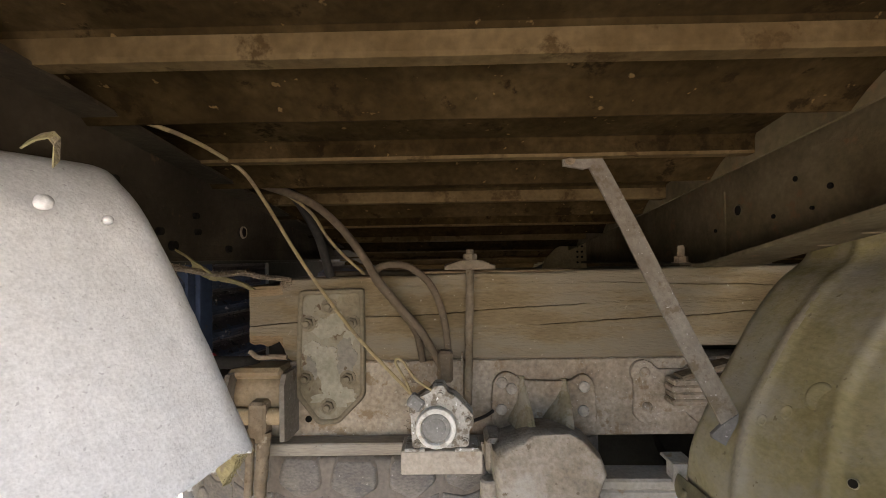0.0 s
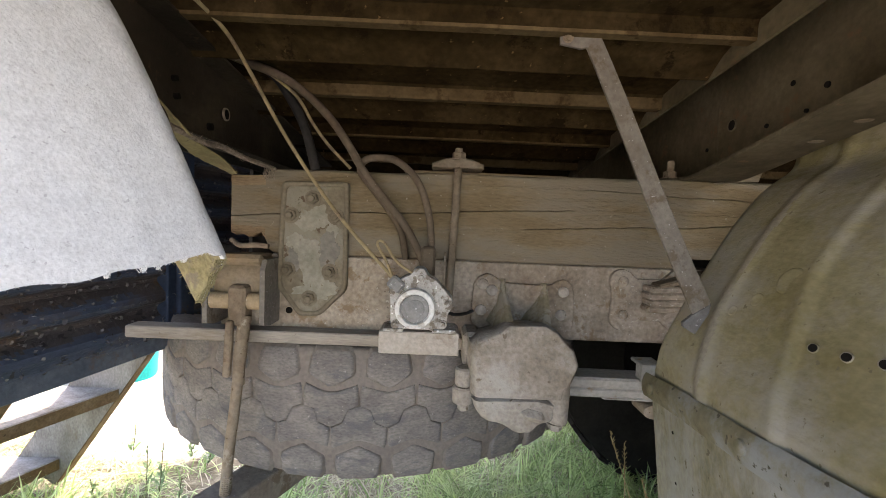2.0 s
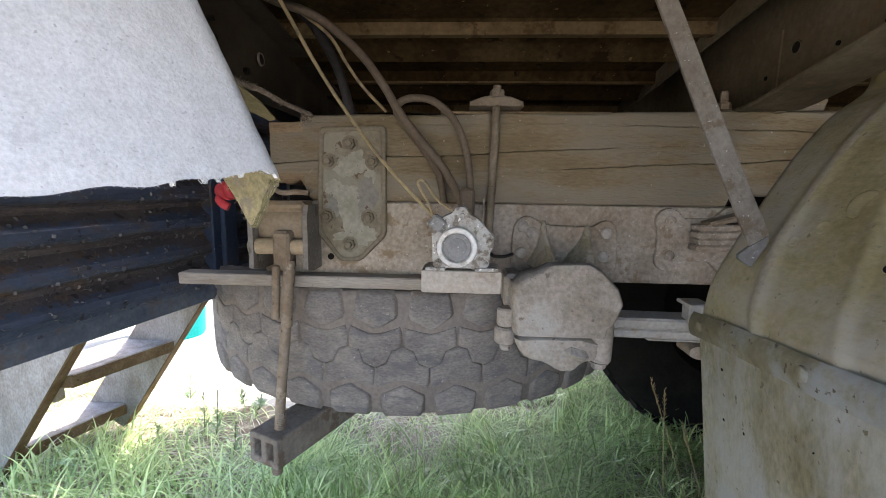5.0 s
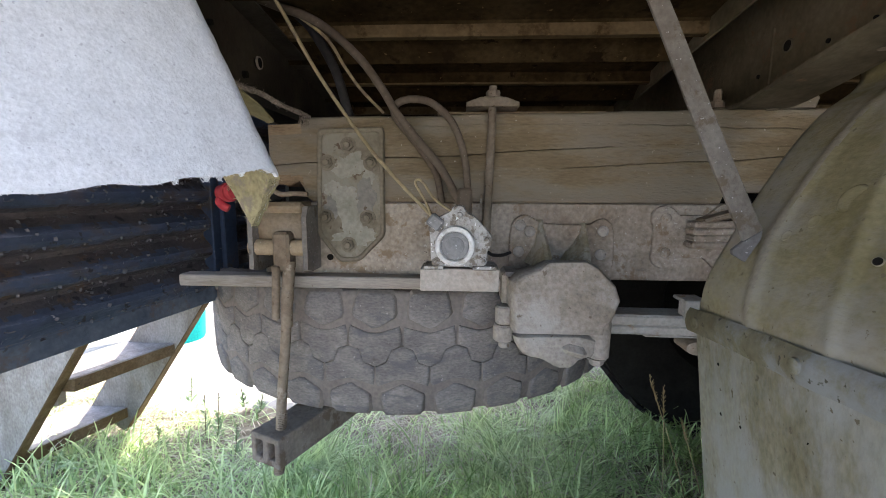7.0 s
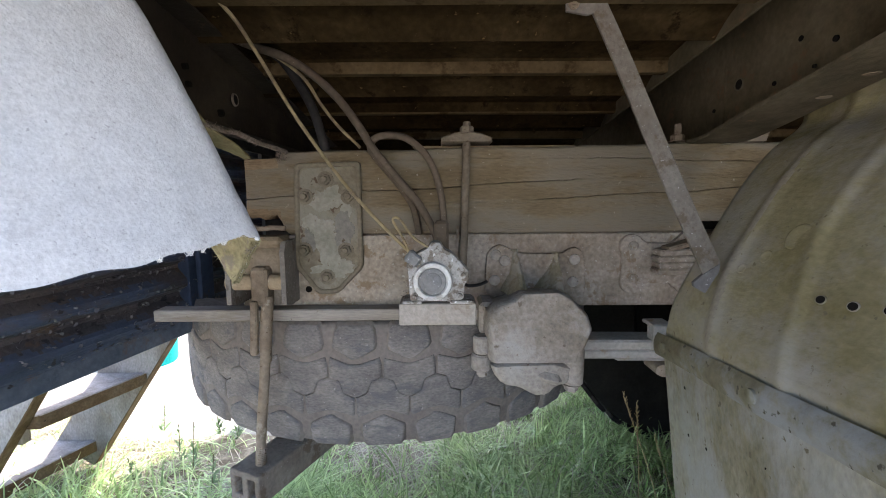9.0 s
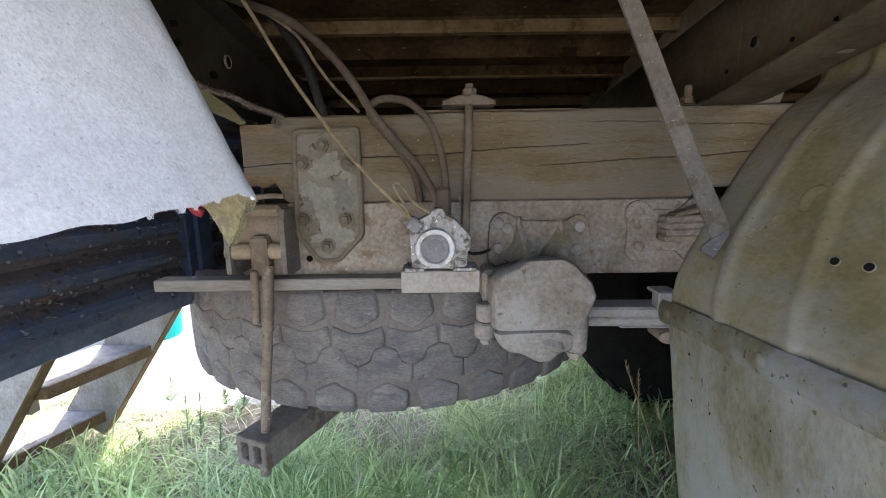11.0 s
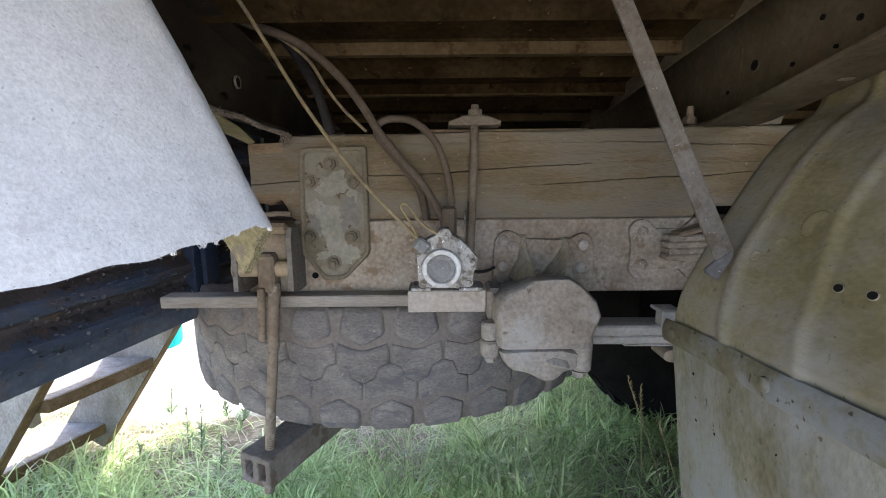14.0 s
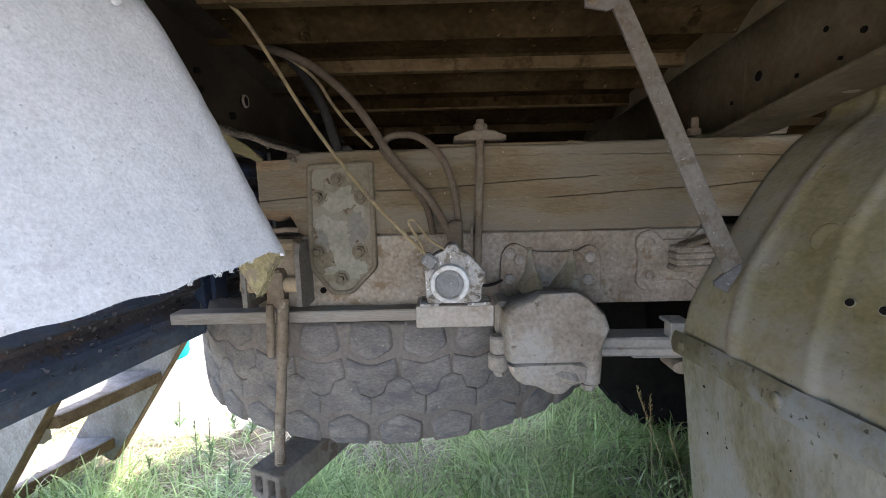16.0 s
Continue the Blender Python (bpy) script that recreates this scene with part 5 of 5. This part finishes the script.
    bent = [Vector(p) for p in ((-0.318, 0.40, 1.337), (-0.308, 0.402, 1.344), (-0.300, 0.404, 1.346), (-0.296, 0.404, 1.341), (-0.295, 0.402, 1.322))]
    prev = None
    for p in bent:
        row = [bm.verts.new(p + Vector((0, s * 0.003, s * 0.0035))) for s in (-1, 1)]
        if prev:
            bm.faces.new((prev[0], prev[1], row[1], row[0]))
        prev = row
    thicken(bm, 0.0015)
    part("loose_strip", bm, M_FELTBACK, f, "bent yellowish strip of backing")
    # coarse fibres on the torn flap's edge
    bm = bmesh.new()
    for k in range(260):
        i = rnd.randint(1, n_back - 4)
        p = at(i, rnd.choice((0, 0, 0, 1)), -rnd.uniform(0.002, 0.010))
        q = p + Vector((rnd.uniform(-1, 1), rnd.uniform(-1, 1), rnd.uniform(-1.2, 0.4))) * 0.0045
        tube(bm, [p, (p + q) / 2 + Vector((rnd.uniform(-1, 1), rnd.uniform(-1, 1), 0)) * 0.002, q], rnd.uniform(0.0002, 0.0005), 4, 2)
    tagged(part("flap_fibre", bm, M_FELTBACK, f, "coarse yellow fibres"), kind="stuff")


felt()


# ---- tailgate hanging open ----
def tailgate():
    t = thing("tailgate", (-0.80, 1.2, 0.72), "dark blue ribbed steel tailgate with peeling paint hanging open", "tailgate")
    a = Vector((-0.945, 0.15, 0))
    b = a + (Vector((-0.75, 1.27, 0)) - a).normalized() * 2.5
    d = (b - a).normalized()
    out = Vector((d.y, -d.x, 0))
    bm = bmesh.new()
    prof = []
    z = 0.738
    while z < 1.74:
        prof += [(z, 0.0), (z + 0.006, 0.001), (z + 0.020, 0.026), (z + 0.030, 0.030), (z + 0.044, 0.028), (z + 0.066, 0.006), (z + 0.074, 0.0)]
        z += 0.080
    prof[:3] = [(0.738, 0.021), (0.748, 0.024), (0.758, 0.026)]
    prof = [(p[0] + (q[0] - p[0]) * k / 3, p[1] + (q[1] - p[1]) * k / 3) for p, q in zip(prof, prof[1:]) for k in range(3)] + prof[-1:]
    n = 330
    vs = []
    for i in range(n + 1):
        p = a.lerp(b, i / n)
        vs.append([bm.verts.new(p + out * (q + 0.0015 * noise.noise(Vector((i * 0.11, zz * 20, 1)))) + Vector((0, 0, zz))) for zz, q in prof])
    for i in range(n):
        for j in range(len(prof) - 1):
            bm.faces.new((vs[i][j], vs[i + 1][j], vs[i + 1][j + 1], vs[i][j + 1]))
    thicken(bm, 0.003)
    panel = part("panel", bm, M_BLUE, t)
    panel.data.materials.append(M_PEELED)
    for p in panel.data.polygons:
        c = p.center
        p.material_index = int((c - a).dot(out) + 0.010 * noise.noise(Vector((c.y * 6, c.z * 14, 3))) + 0.008 * noise.noise(c * 40) + 0.006 * noise.noise(c * 110) < 0.018)

    def bar(p0, p1, z0, z1, o0, o1, name, material):
        bm = bmesh.new()
        v = []
        for p in (p0, p1):
            for o, zz in ((o0, z0), (o1, z0), (o1, z1), (o0, z1)):
                v.append(bm.verts.new(p + out * o + Vector((0, 0, zz))))
        for f in ((0, 1, 2, 3), (7, 6, 5, 4), (0, 4, 5, 1), (1, 5, 6, 2), (2, 6, 7, 3), (3, 7, 4, 0)):
            bm.faces.new([v[i] for i in f])
        bmesh.ops.bevel(bm, geom=bm.edges[:], offset=0.003, segments=1, affect="EDGES")
        return part(name, bm, material, t)

    bar(a, b, 0.698, 0.744, -0.02, 0.022, "bottom_rail", M_BLUERAIL)
    bar(a, b, 0.7442, 0.7475, 0.012, 0.024, "rail_edge", M_BLUERAIL)
    s0 = (Vector((-0.748, 1.28, 0)) - a).dot(d)
    bar(a + d * (s0 + 0.02), a + d * (s0 + 0.075), 0.744, 1.78, 0.0, 0.045, "upright_post", M_BLUEPOST)
    bar(a + d * (s0 - 0.014), a + d * (s0 + 0.0195), 0.744, 1.78, -0.004, 0.034, "end_strip", M_BLUEPOST)
    # curled flakes of paint: thin arcs whose edges stand off the panel
    rnd = random.Random(21)
    bm = bmesh.new()
    ridges = [p for p in prof if p[0] < 1.2]
    for k in range(1500):
        s = rnd.uniform(0.40, 1.40)
        if noise.noise(Vector((s * 5, k % 7, 2))) < -0.25:
            continue
        z, q = rnd.choice(ridges)
        z += rnd.uniform(-0.005, 0.005)
        turn, r, sweep = rnd.uniform(0, 6.28), rnd.uniform(0.003, 0.011), rnd.uniform(0.5, 1.7)
        stand, prev = rnd.uniform(0.003, 0.0065), None
        for n in range(6):
            a1 = turn + sweep * n / 5
            base = a + d * (s + r * math.cos(a1)) + out * (q + 0.0012) + Vector((0, 0, z + 0.7 * r * math.sin(a1)))
            tip = base + out * stand + (d * math.cos(a1) + Vector((0, 0, math.sin(a1)))) * stand * 0.5
            row = (bm.verts.new(base), bm.verts.new(tip))
            if prev:
                bm.faces.new((prev[0], row[0], row[1], prev[1]))
            prev = row
    tagged(part("paint_flake", bm, M_FLAKE, t, "pale curled paint flakes"), kind="stuff")


tailgate()


# ---- wooden stairs at the back ----
def stairs():
    s = thing("wooden_steps", (-1.5, 1.6, -0.03), "grey weathered wooden steps leaning at the truck's rear", "steps")
    sl = Vector((-0.345, 0, -0.51)).normalized()
    perp = Vector((sl.z, 0, -sl.x))
    if perp.x > 0:
        perp = -perp

    def board(top, y0, y1, length, width, name):
        bm = bmesh.new()
        v = []
        for y in (y0, y1):
            for p in (top, top + sl * length, top + sl * length + perp * width, top + perp * width):
                v.append(bm.verts.new((p.x, y, p.z)))
        for f in ((0, 1, 2, 3), (7, 6, 5, 4), (0, 4, 5, 1), (1, 5, 6, 2), (2, 6, 7, 3), (3, 7, 4, 0)):
            bm.faces.new([v[i] for i in f])
        bmesh.ops.bevel(bm, geom=bm.edges[:], offset=0.004, segments=1, affect="EDGES")
        ob = part(name, bm, M_GREYWOOD, s)
        ob.data.materials.append(M_BROWNSIDE)
        # broad faces grey, narrow faces darker brown
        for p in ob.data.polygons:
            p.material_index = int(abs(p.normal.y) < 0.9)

    board(Vector((-0.872, 0, 0.85)), 1.75, 1.80, 1.08, 0.19, "stringer")
    board(Vector((-1.045, 0, 0.82)), 1.345, 1.395, 1.05, 0.19, "stringer")
    for x_far, x_near, z in ((-1.215, -1.335, 0.375), (-1.455, -1.575, 0.078), (-0.99, -1.11, 0.66)):
        bm = bmesh.new()
        low = [Vector((x_far, 1.75, z - 0.05)), Vector((x_near, 1.395, z - 0.05)), Vector((x_near - 0.23, 1.395, z - 0.05)), Vector((x_far - 0.23, 1.75, z - 0.05))]
        loft(bm, [low, [p + Vector((0, 0, 0.05)) for p in low]])
        bmesh.ops.bevel(bm, geom=bm.edges[:], offset=0.004, segments=1, affect="EDGES")
        ob = part("tread", bm, M_GREYWOOD, s)
        ob.data.materials.append(M_BROWNSIDE)
        # top grey; front, ends and underside darker brown
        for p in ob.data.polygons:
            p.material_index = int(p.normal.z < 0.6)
    part("cleat", boxes(((-1.47, 1.395, 0.27), (-1.40, 1.43, 0.325)), bevel=0.003), M_BOARD, s)


stairs()

tank = bmesh.new()
loft(tank, [[Vector((-2.18 + r * math.cos(k * math.pi / 12), 3.10 + r * math.sin(k * math.pi / 12), z)) for k in range(24)] for r, z in ((0.19, -0.12), (0.20, -0.10), (0.225, 0.50), (0.24, 0.52), (0.225, 0.52))])
tagged(part("plastic_tub", tank, M_TEAL, smooth=True), "bright teal plastic tub standing in the sunny yard", "tub")


# ---- hoses and wires ----
def cable(name, pts, r, material, label, category, n=8, group=""):
    bm = bmesh.new()
    tube(bm, pts, r, n, 10, 0.03)
    return tagged(part(name, bm, material, smooth=True), label, category, group)


def cables():
    cable("hose", [(-0.45, 0.985, 1.432), (-0.383, 1.0, 1.409), (-0.323, 1.0, 1.388), (-0.277, 1.03, 1.364), (-0.219, 1.03, 1.311), (-0.174, 1.03, 1.251), (-0.14, 1.03, 1.196), (-0.087, 1.03, 1.13), (-0.041, 1.03, 1.075), (0.0, 1.03, 1.0), (0.012, 1.03, 0.965)],
          0.0092, M_HOSE, "dusty brown rubber hose hanging from the floor", "hose", 12, "hoses")
    cable("hose", [(0.018, 1.04, 1.03), (0.012, 1.04, 1.09), (-0.003, 1.04, 1.146), (-0.027, 1.04, 1.19), (-0.067, 1.04, 1.222), (-0.108, 1.04, 1.229), (-0.138, 1.042, 1.222), (-0.150, 1.046, 1.204), (-0.138, 1.050, 1.180), (-0.085, 1.055, 1.115), (-0.055, 1.062, 1.065), (-0.042, 1.07, 1.0)],
          0.0082, M_HOSE, "dusty brown hose bent in a loop", "hose", 12, "hoses")
    cable("wire", [(-0.420, 0.66, 1.446), (-0.385, 0.70, 1.436), (-0.365, 0.76, 1.424), (-0.350, 0.835, 1.404), (-0.322, 0.864, 1.350), (-0.272, 0.885, 1.255), (-0.22, 0.89, 1.175), (-0.165, 0.895, 1.10), (-0.105, 0.895, 1.033), (-0.052, 0.89, 0.98)],
          0.0035, M_WIRE, "thin yellowed electric wire running to the housing", "wire", 8, "wires")
    cable("wire", [(-0.049, 0.888, 0.972), (-0.065, 0.885, 1.01), (-0.083, 0.885, 1.042), (-0.077, 0.882, 1.05), (-0.066, 0.882, 1.042), (-0.045, 0.882, 1.012), (-0.005, 0.878, 0.985)],
          0.0026, M_WIRE, "short looped yellow wire at the housing", "wire", 8, "wires")
    cable("wire", [(-0.42, 1.0, 1.425), (-0.368, 1.01, 1.407), (-0.292, 1.02, 1.354), (-0.254, 1.03, 1.295), (-0.226, 1.06, 1.254), (-0.179, 1.08, 1.206)], 0.0035, M_WIRE, "thin yellow wire behind the hoses", "wire", 8, "wires")
    cable("cable", [(-0.37, 1.07, 1.42), (-0.34, 1.08, 1.389), (-0.291, 1.085, 1.301), (-0.263, 1.09, 1.20)], 0.011, M_BLACKCABLE, "dark cable behind the hoses", "cable", 10)
    cable("cable", [(0.045, 0.90, 0.912), (0.06, 0.95, 0.902), (0.075, 1.0, 0.888), (0.10, 1.04, 0.882), (0.120, 1.066, 0.884)], 0.0038, M_BLACKCABLE, "dark thin cable leaving the housing", "cable", 8)
    bm = bmesh.new()
    top = smooth_line([(-0.390, 0.70, 1.262), (-0.390, 0.76, 1.239), (-0.394, 0.80, 1.223), (-0.405, 0.86, 1.214), (-0.402, 0.93, 1.199), (-0.411, 0.99, 1.181)], 6)
    low = smooth_line([(-0.444, 0.828, 1.230), (-0.456, 0.90, 1.212), (-0.464, 0.94, 1.205), (-0.468, 0.985, 1.200), (-0.456, 1.02, 1.192), (-0.430, 1.03, 1.178)], 6)
    last = len(top) - 1
    grid(bm, lambda u, v: top[round(u * last)].lerp(low[round(u * last)], v) + Vector((0.012 * math.sin(v * 3.1), 0, 0.003 * noise.noise(Vector((u * 9, v * 5, 0))))), last, 6)
    thicken(bm, 0.003)
    tagged(part("torn_strip", bm, M_STRIP, smooth=True), "torn yellowed strip hanging below the rear bearer", "strip")
    r = thing("frayed_rope", (-0.38, 0.95, 1.2), "grey-brown frayed rope lying over the timber's end", "rope")
    way = [(-0.41, 0.72, 1.235), (-0.402, 0.82, 1.220), (-0.400, 0.87, 1.217), (-0.395, 0.92, 1.218), (-0.380, 0.98, 1.207), (-0.366, 1.03, 1.202), (-0.351, 1.068, 1.196)]
    bm = bmesh.new()
    tube(bm, way, 0.0055, 8, 12, 0.2)
    part("strand", bm, M_ROPE, r, "", True)
    bm = bmesh.new()
    rnd = random.Random(17)
    for k in range(40):
        p = Vector((rnd.uniform(-0.375, -0.352), 1.066 + rnd.uniform(-0.004, 0.004), 1.196 + rnd.uniform(-0.006, 0.002)))
        q = p + Vector((rnd.uniform(-0.006, 0.006), rnd.uniform(-0.004, 0.002), -rnd.uniform(0.006, 0.026)))
        tube(bm, [p, (p + q) / 2 + Vector((rnd.uniform(-1, 1), rnd.uniform(-1, 1), 0)) * 0.003, q], 0.0005, 4, 2)
    for k in range(160):
        f = rnd.random() * (len(way) - 1)
        a = Vector(way[int(f)]).lerp(Vector(way[int(f) + 1]), f % 1)
        q = a + Vector((rnd.uniform(-1, 1), rnd.uniform(-1, 1), rnd.uniform(-1, 1))) * 0.009
        tube(bm, [a, q], 0.0004, 4, 1)
    tagged(part("loose_fibre", bm, M_ROPE, r), kind="stuff")


cables()


def coupling():
    c = thing("hose_coupling", (-0.56, 1.02, 0.98), "faded red plastic hose coupling at the rear of the frame", "coupling")
    o = Vector((-0.520, 1.0, 1.022))
    bm = bmesh.new()
    lathe(bm, [(0.009, -0.022), (0.018, -0.018), (0.019, -0.004), (0.022, 0.0), (0.022, 0.009), (0.018, 0.010), (0.018, 0.022), (0.011, 0.025)], o, (0.9, -0.3, 0.1), 24)
    part("collar", bm, M_RED, c, "", True)
    bm = bmesh.new()
    tube(bm, [o + Vector((-0.012, 0, -0.008)), o + Vector((-0.015, -0.008, -0.02)), o + Vector((-0.005, -0.01, -0.03)), o + Vector((0.006, -0.008, -0.036))], 0.0095, 12, 5, 0.2)
    part("handle", bm, M_RED, c, "", True)
    bm = bmesh.new()
    tube(bm, [o + Vector((0.02, -0.005, 0)), o + Vector((0.05, 0.03, -0.01)), o + Vector((0.08, 0.08, -0.02))], 0.014, 12, 4)
    part("hose_stub", bm, M_BLACKCABLE, c, "", True)


coupling()


# ---- grass ----
def grass():
    mats = []
    for name, c0, c1 in (("green_grass", (0.19, 0.32, 0.085), (0.84, 0.97, 0.50)), ("dry_grass", (0.30, 0.25, 0.18), (0.82, 0.75, 0.58))):
        m = bpy.data.materials.new(name)
        m.use_nodes = True
        n, ln = m.node_tree.nodes, m.node_tree.links.new
        geo = n.new("ShaderNodeNewGeometry")
        ramp = n.new("ShaderNodeValToRGB")
        ramp.color_ramp.elements[0].color, ramp.color_ramp.elements[1].color = (*c0, 1), (*c1, 1)
        ln(geo.outputs["Random Per Island"], ramp.inputs[0])
        b = n["Principled BSDF"]
        ln(ramp.outputs[0], b.inputs["Base Color"])
        b.inputs["Roughness"].default_value = 0.32
        b.inputs["Specular IOR Level"].default_value = 0.8
        tr = n.new("ShaderNodeBsdfTranslucent")
        ln(ramp.outputs[0], tr.inputs["Color"])
        mix = n.new("ShaderNodeMixShader")
        mix.inputs[0].default_value = 0.42
        ln(b.outputs[0], mix.inputs[1])
        ln(tr.outputs[0], mix.inputs[2])
        ln(mix.outputs[0], n["Material Output"].inputs["Surface"])
        mats.append(m)
    rnd = random.Random(5)
    for which, (m, count, label) in enumerate(((mats[0], 29000, "long arching green grass growing under the truck"), (mats[1], 54000, "dry yellow grass matted between the green"))):
        verts, faces = [], []
        for k in range(count):
            near = rnd.random() < 0.85
            lush = not which and k % 12 == 0
            mid = not which and k % 6 in (1, 2)
            back = not which and k % 6 == 3
            x = rnd.uniform(-1.7, -0.5) if lush else rnd.uniform(-0.6, 0.55) if mid else rnd.uniform(0.0, 1.0) if back else rnd.uniform(-2.1, 1.3) if near else rnd.uniform(-4.5, 3.0)
            y = rnd.uniform(1.15, 1.95) if lush else rnd.uniform(0.75, 1.6) if mid else rnd.uniform(1.45, 2.5) if back else 0.55 + 2.3 * rnd.random() ** 0.95 if near else rnd.uniform(-0.8, 3.2)
            edge = grass_edge(x) + 0.2 * math.sin(x * 2.1)
            if y > edge and rnd.random() < min(0.97, 0.6 + 1.2 * (y - edge)):
                continue
            if which and rnd.random() < (0.75 if x < -0.4 else 0.5 if x > 0.1 else 0.1):
                continue
            clump = noise.noise(Vector((x * 3.1, y * 3.1, which * 9))) + 0.5 * noise.noise(Vector((x * 9, y * 9, which * 4)))
            if rnd.random() > 0.72 + 0.8 * clump:
                continue
            if -1.85 < x < -1.25 and 1.3 < y < 1.85 and rnd.random() < 0.3:
                continue
            z = ground_z(x, y) - 0.004
            lying = which and rnd.random() < 0.78
            if lying:
                tall, bend, z = rnd.uniform(0.004, 0.035), rnd.uniform(0.06, 0.20), z + rnd.uniform(0.0, 0.025)
            else:
                tall = rnd.uniform(0.05, 0.22) * (1 + 0.5 * clump) * (0.75 if y > 1.3 else 1.0)
                bend = rnd.uniform(0.3, 1.6) * tall
            if y > edge - 0.3:
                tall *= 0.6
            a = rnd.uniform(0, 6.28)
            w = rnd.uniform(0.0014, 0.0042) * (0.6 if which else 1)
            dx, dy = math.cos(a), math.sin(a)
            base = len(verts)
            droop = min(0.5, 0.28 * bend / tall) if not lying else 0.6
            for q in (0, 0.3, 0.55, 0.8):
                px, py, pz = x + dx * bend * q ** 1.8, y + dy * bend * q ** 1.8, z + tall * (q - droop * q ** 3)
                ww = w * (1 - 0.55 * q * q)
                verts += [(px - dy * ww, py + dx * ww, pz), (px + dy * ww, py - dx * ww, pz)]
            verts.append((x + dx * bend, y + dy * bend, z + tall * (1 - droop * 1.1)))
            faces += [(base, base + 1, base + 3, base + 2), (base + 2, base + 3, base + 5, base + 4), (base + 4, base + 5, base + 7, base + 6), (base + 6, base + 7, base + 8)]
        me = bpy.data.meshes.new("grass")
        me.from_pydata(verts, [], faces)
        me.materials.append(m)
        tagged(new("grass", me), label, "grass", kind="stuff")
    weed = shade("brown_weed_stem", [(0.12, 0.09, 0.05), (0.20, 0.16, 0.09)], 20, 90, 0.8, 0.1)
    leaf = shade("weed_leaf", [(0.12, 0.19, 0.08), (0.24, 0.33, 0.17)], 20, 90, 0.6, 0.1)
    for x, y, h, lx in ((-1.12, 1.76, 0.20, 0.01), (-1.03, 1.70, 0.24, 0.02), (-1.06, 2.00, 0.13, -0.02), (-1.36, 2.02, 0.17, 0.02), (-0.98, 1.96, 0.12, 0.03), (-1.20, 1.62, 0.13, -0.03), (-0.90, 1.60, 0.16, 0.02)):
        z = ground_z(x, y)
        st = thing("weed", (x, y, z), "thin brown weed stalk with small leaves in the grass", "weed", "weeds by the tyre")
        line = [Vector((x, y, z)), Vector((x + lx * 0.6, y, z + h * 0.5)), Vector((x + lx, y, z + h))]
        bm = bmesh.new()
        tube(bm, line, 0.0013, 5, 6)
        part("stem", bm, weed, st)
        bm = bmesh.new()
        for k in range(70):
            q = rnd.uniform(0.15, 1.0)
            p = line[0].lerp(line[1], q * 2) if q < 0.5 else line[1].lerp(line[2], q * 2 - 1)
            a, l = rnd.uniform(0, 6.28), rnd.uniform(0.014, 0.042) * (1.3 - q)
            d = Vector((math.cos(a), math.sin(a), rnd.uniform(0.1, 0.9)))
            side = d.cross(Vector((0, 0, 1))).normalized() * l * 0.16
            vs = [bm.verts.new(v) for v in (p, p + d * l * 0.5 + side, p + d * l, p + d * l * 0.5 - side)]
            bm.faces.new(vs)
        part("leaves", bm, leaf, st)
    gold = shade("golden_dry_stalk", [(0.22, 0.155, 0.075), (0.36, 0.27, 0.14)], 20, 90, 0.7, 0.1)
    for x, y, h, lx in ((0.76, 1.35, 0.50, -0.167), (0.81, 1.35, 0.36, -0.11), (0.70, 1.42, 0.44, -0.03), (0.88, 1.30, 0.40, -0.10)):
        z = ground_z(x, y)
        st = thing("dry_stalk", (x, y, z), "tall golden dry grass stalk beside the wheel", "stalk", "dry stalks")
        bm = bmesh.new()
        tube(bm, [(x, y, z), (x + lx * 0.45, y, z + h * 0.5), (x + lx, y, z + h)], 0.0015, 5, 6)
        part("stem", bm, gold, st)
        bm = bmesh.new()
        for k in range(34):
            q = rnd.random()
            p = Vector((x + lx * (0.80 + 0.20 * q), y, z + h * (0.80 + 0.21 * q)))
            e = p + Vector((rnd.uniform(-1, 1) * 0.007, rnd.uniform(-1, 1) * 0.007, 0.012))
            tube(bm, [p, e], 0.0008, 4, 1)
        part("seed_head", bm, gold, st)


grass()
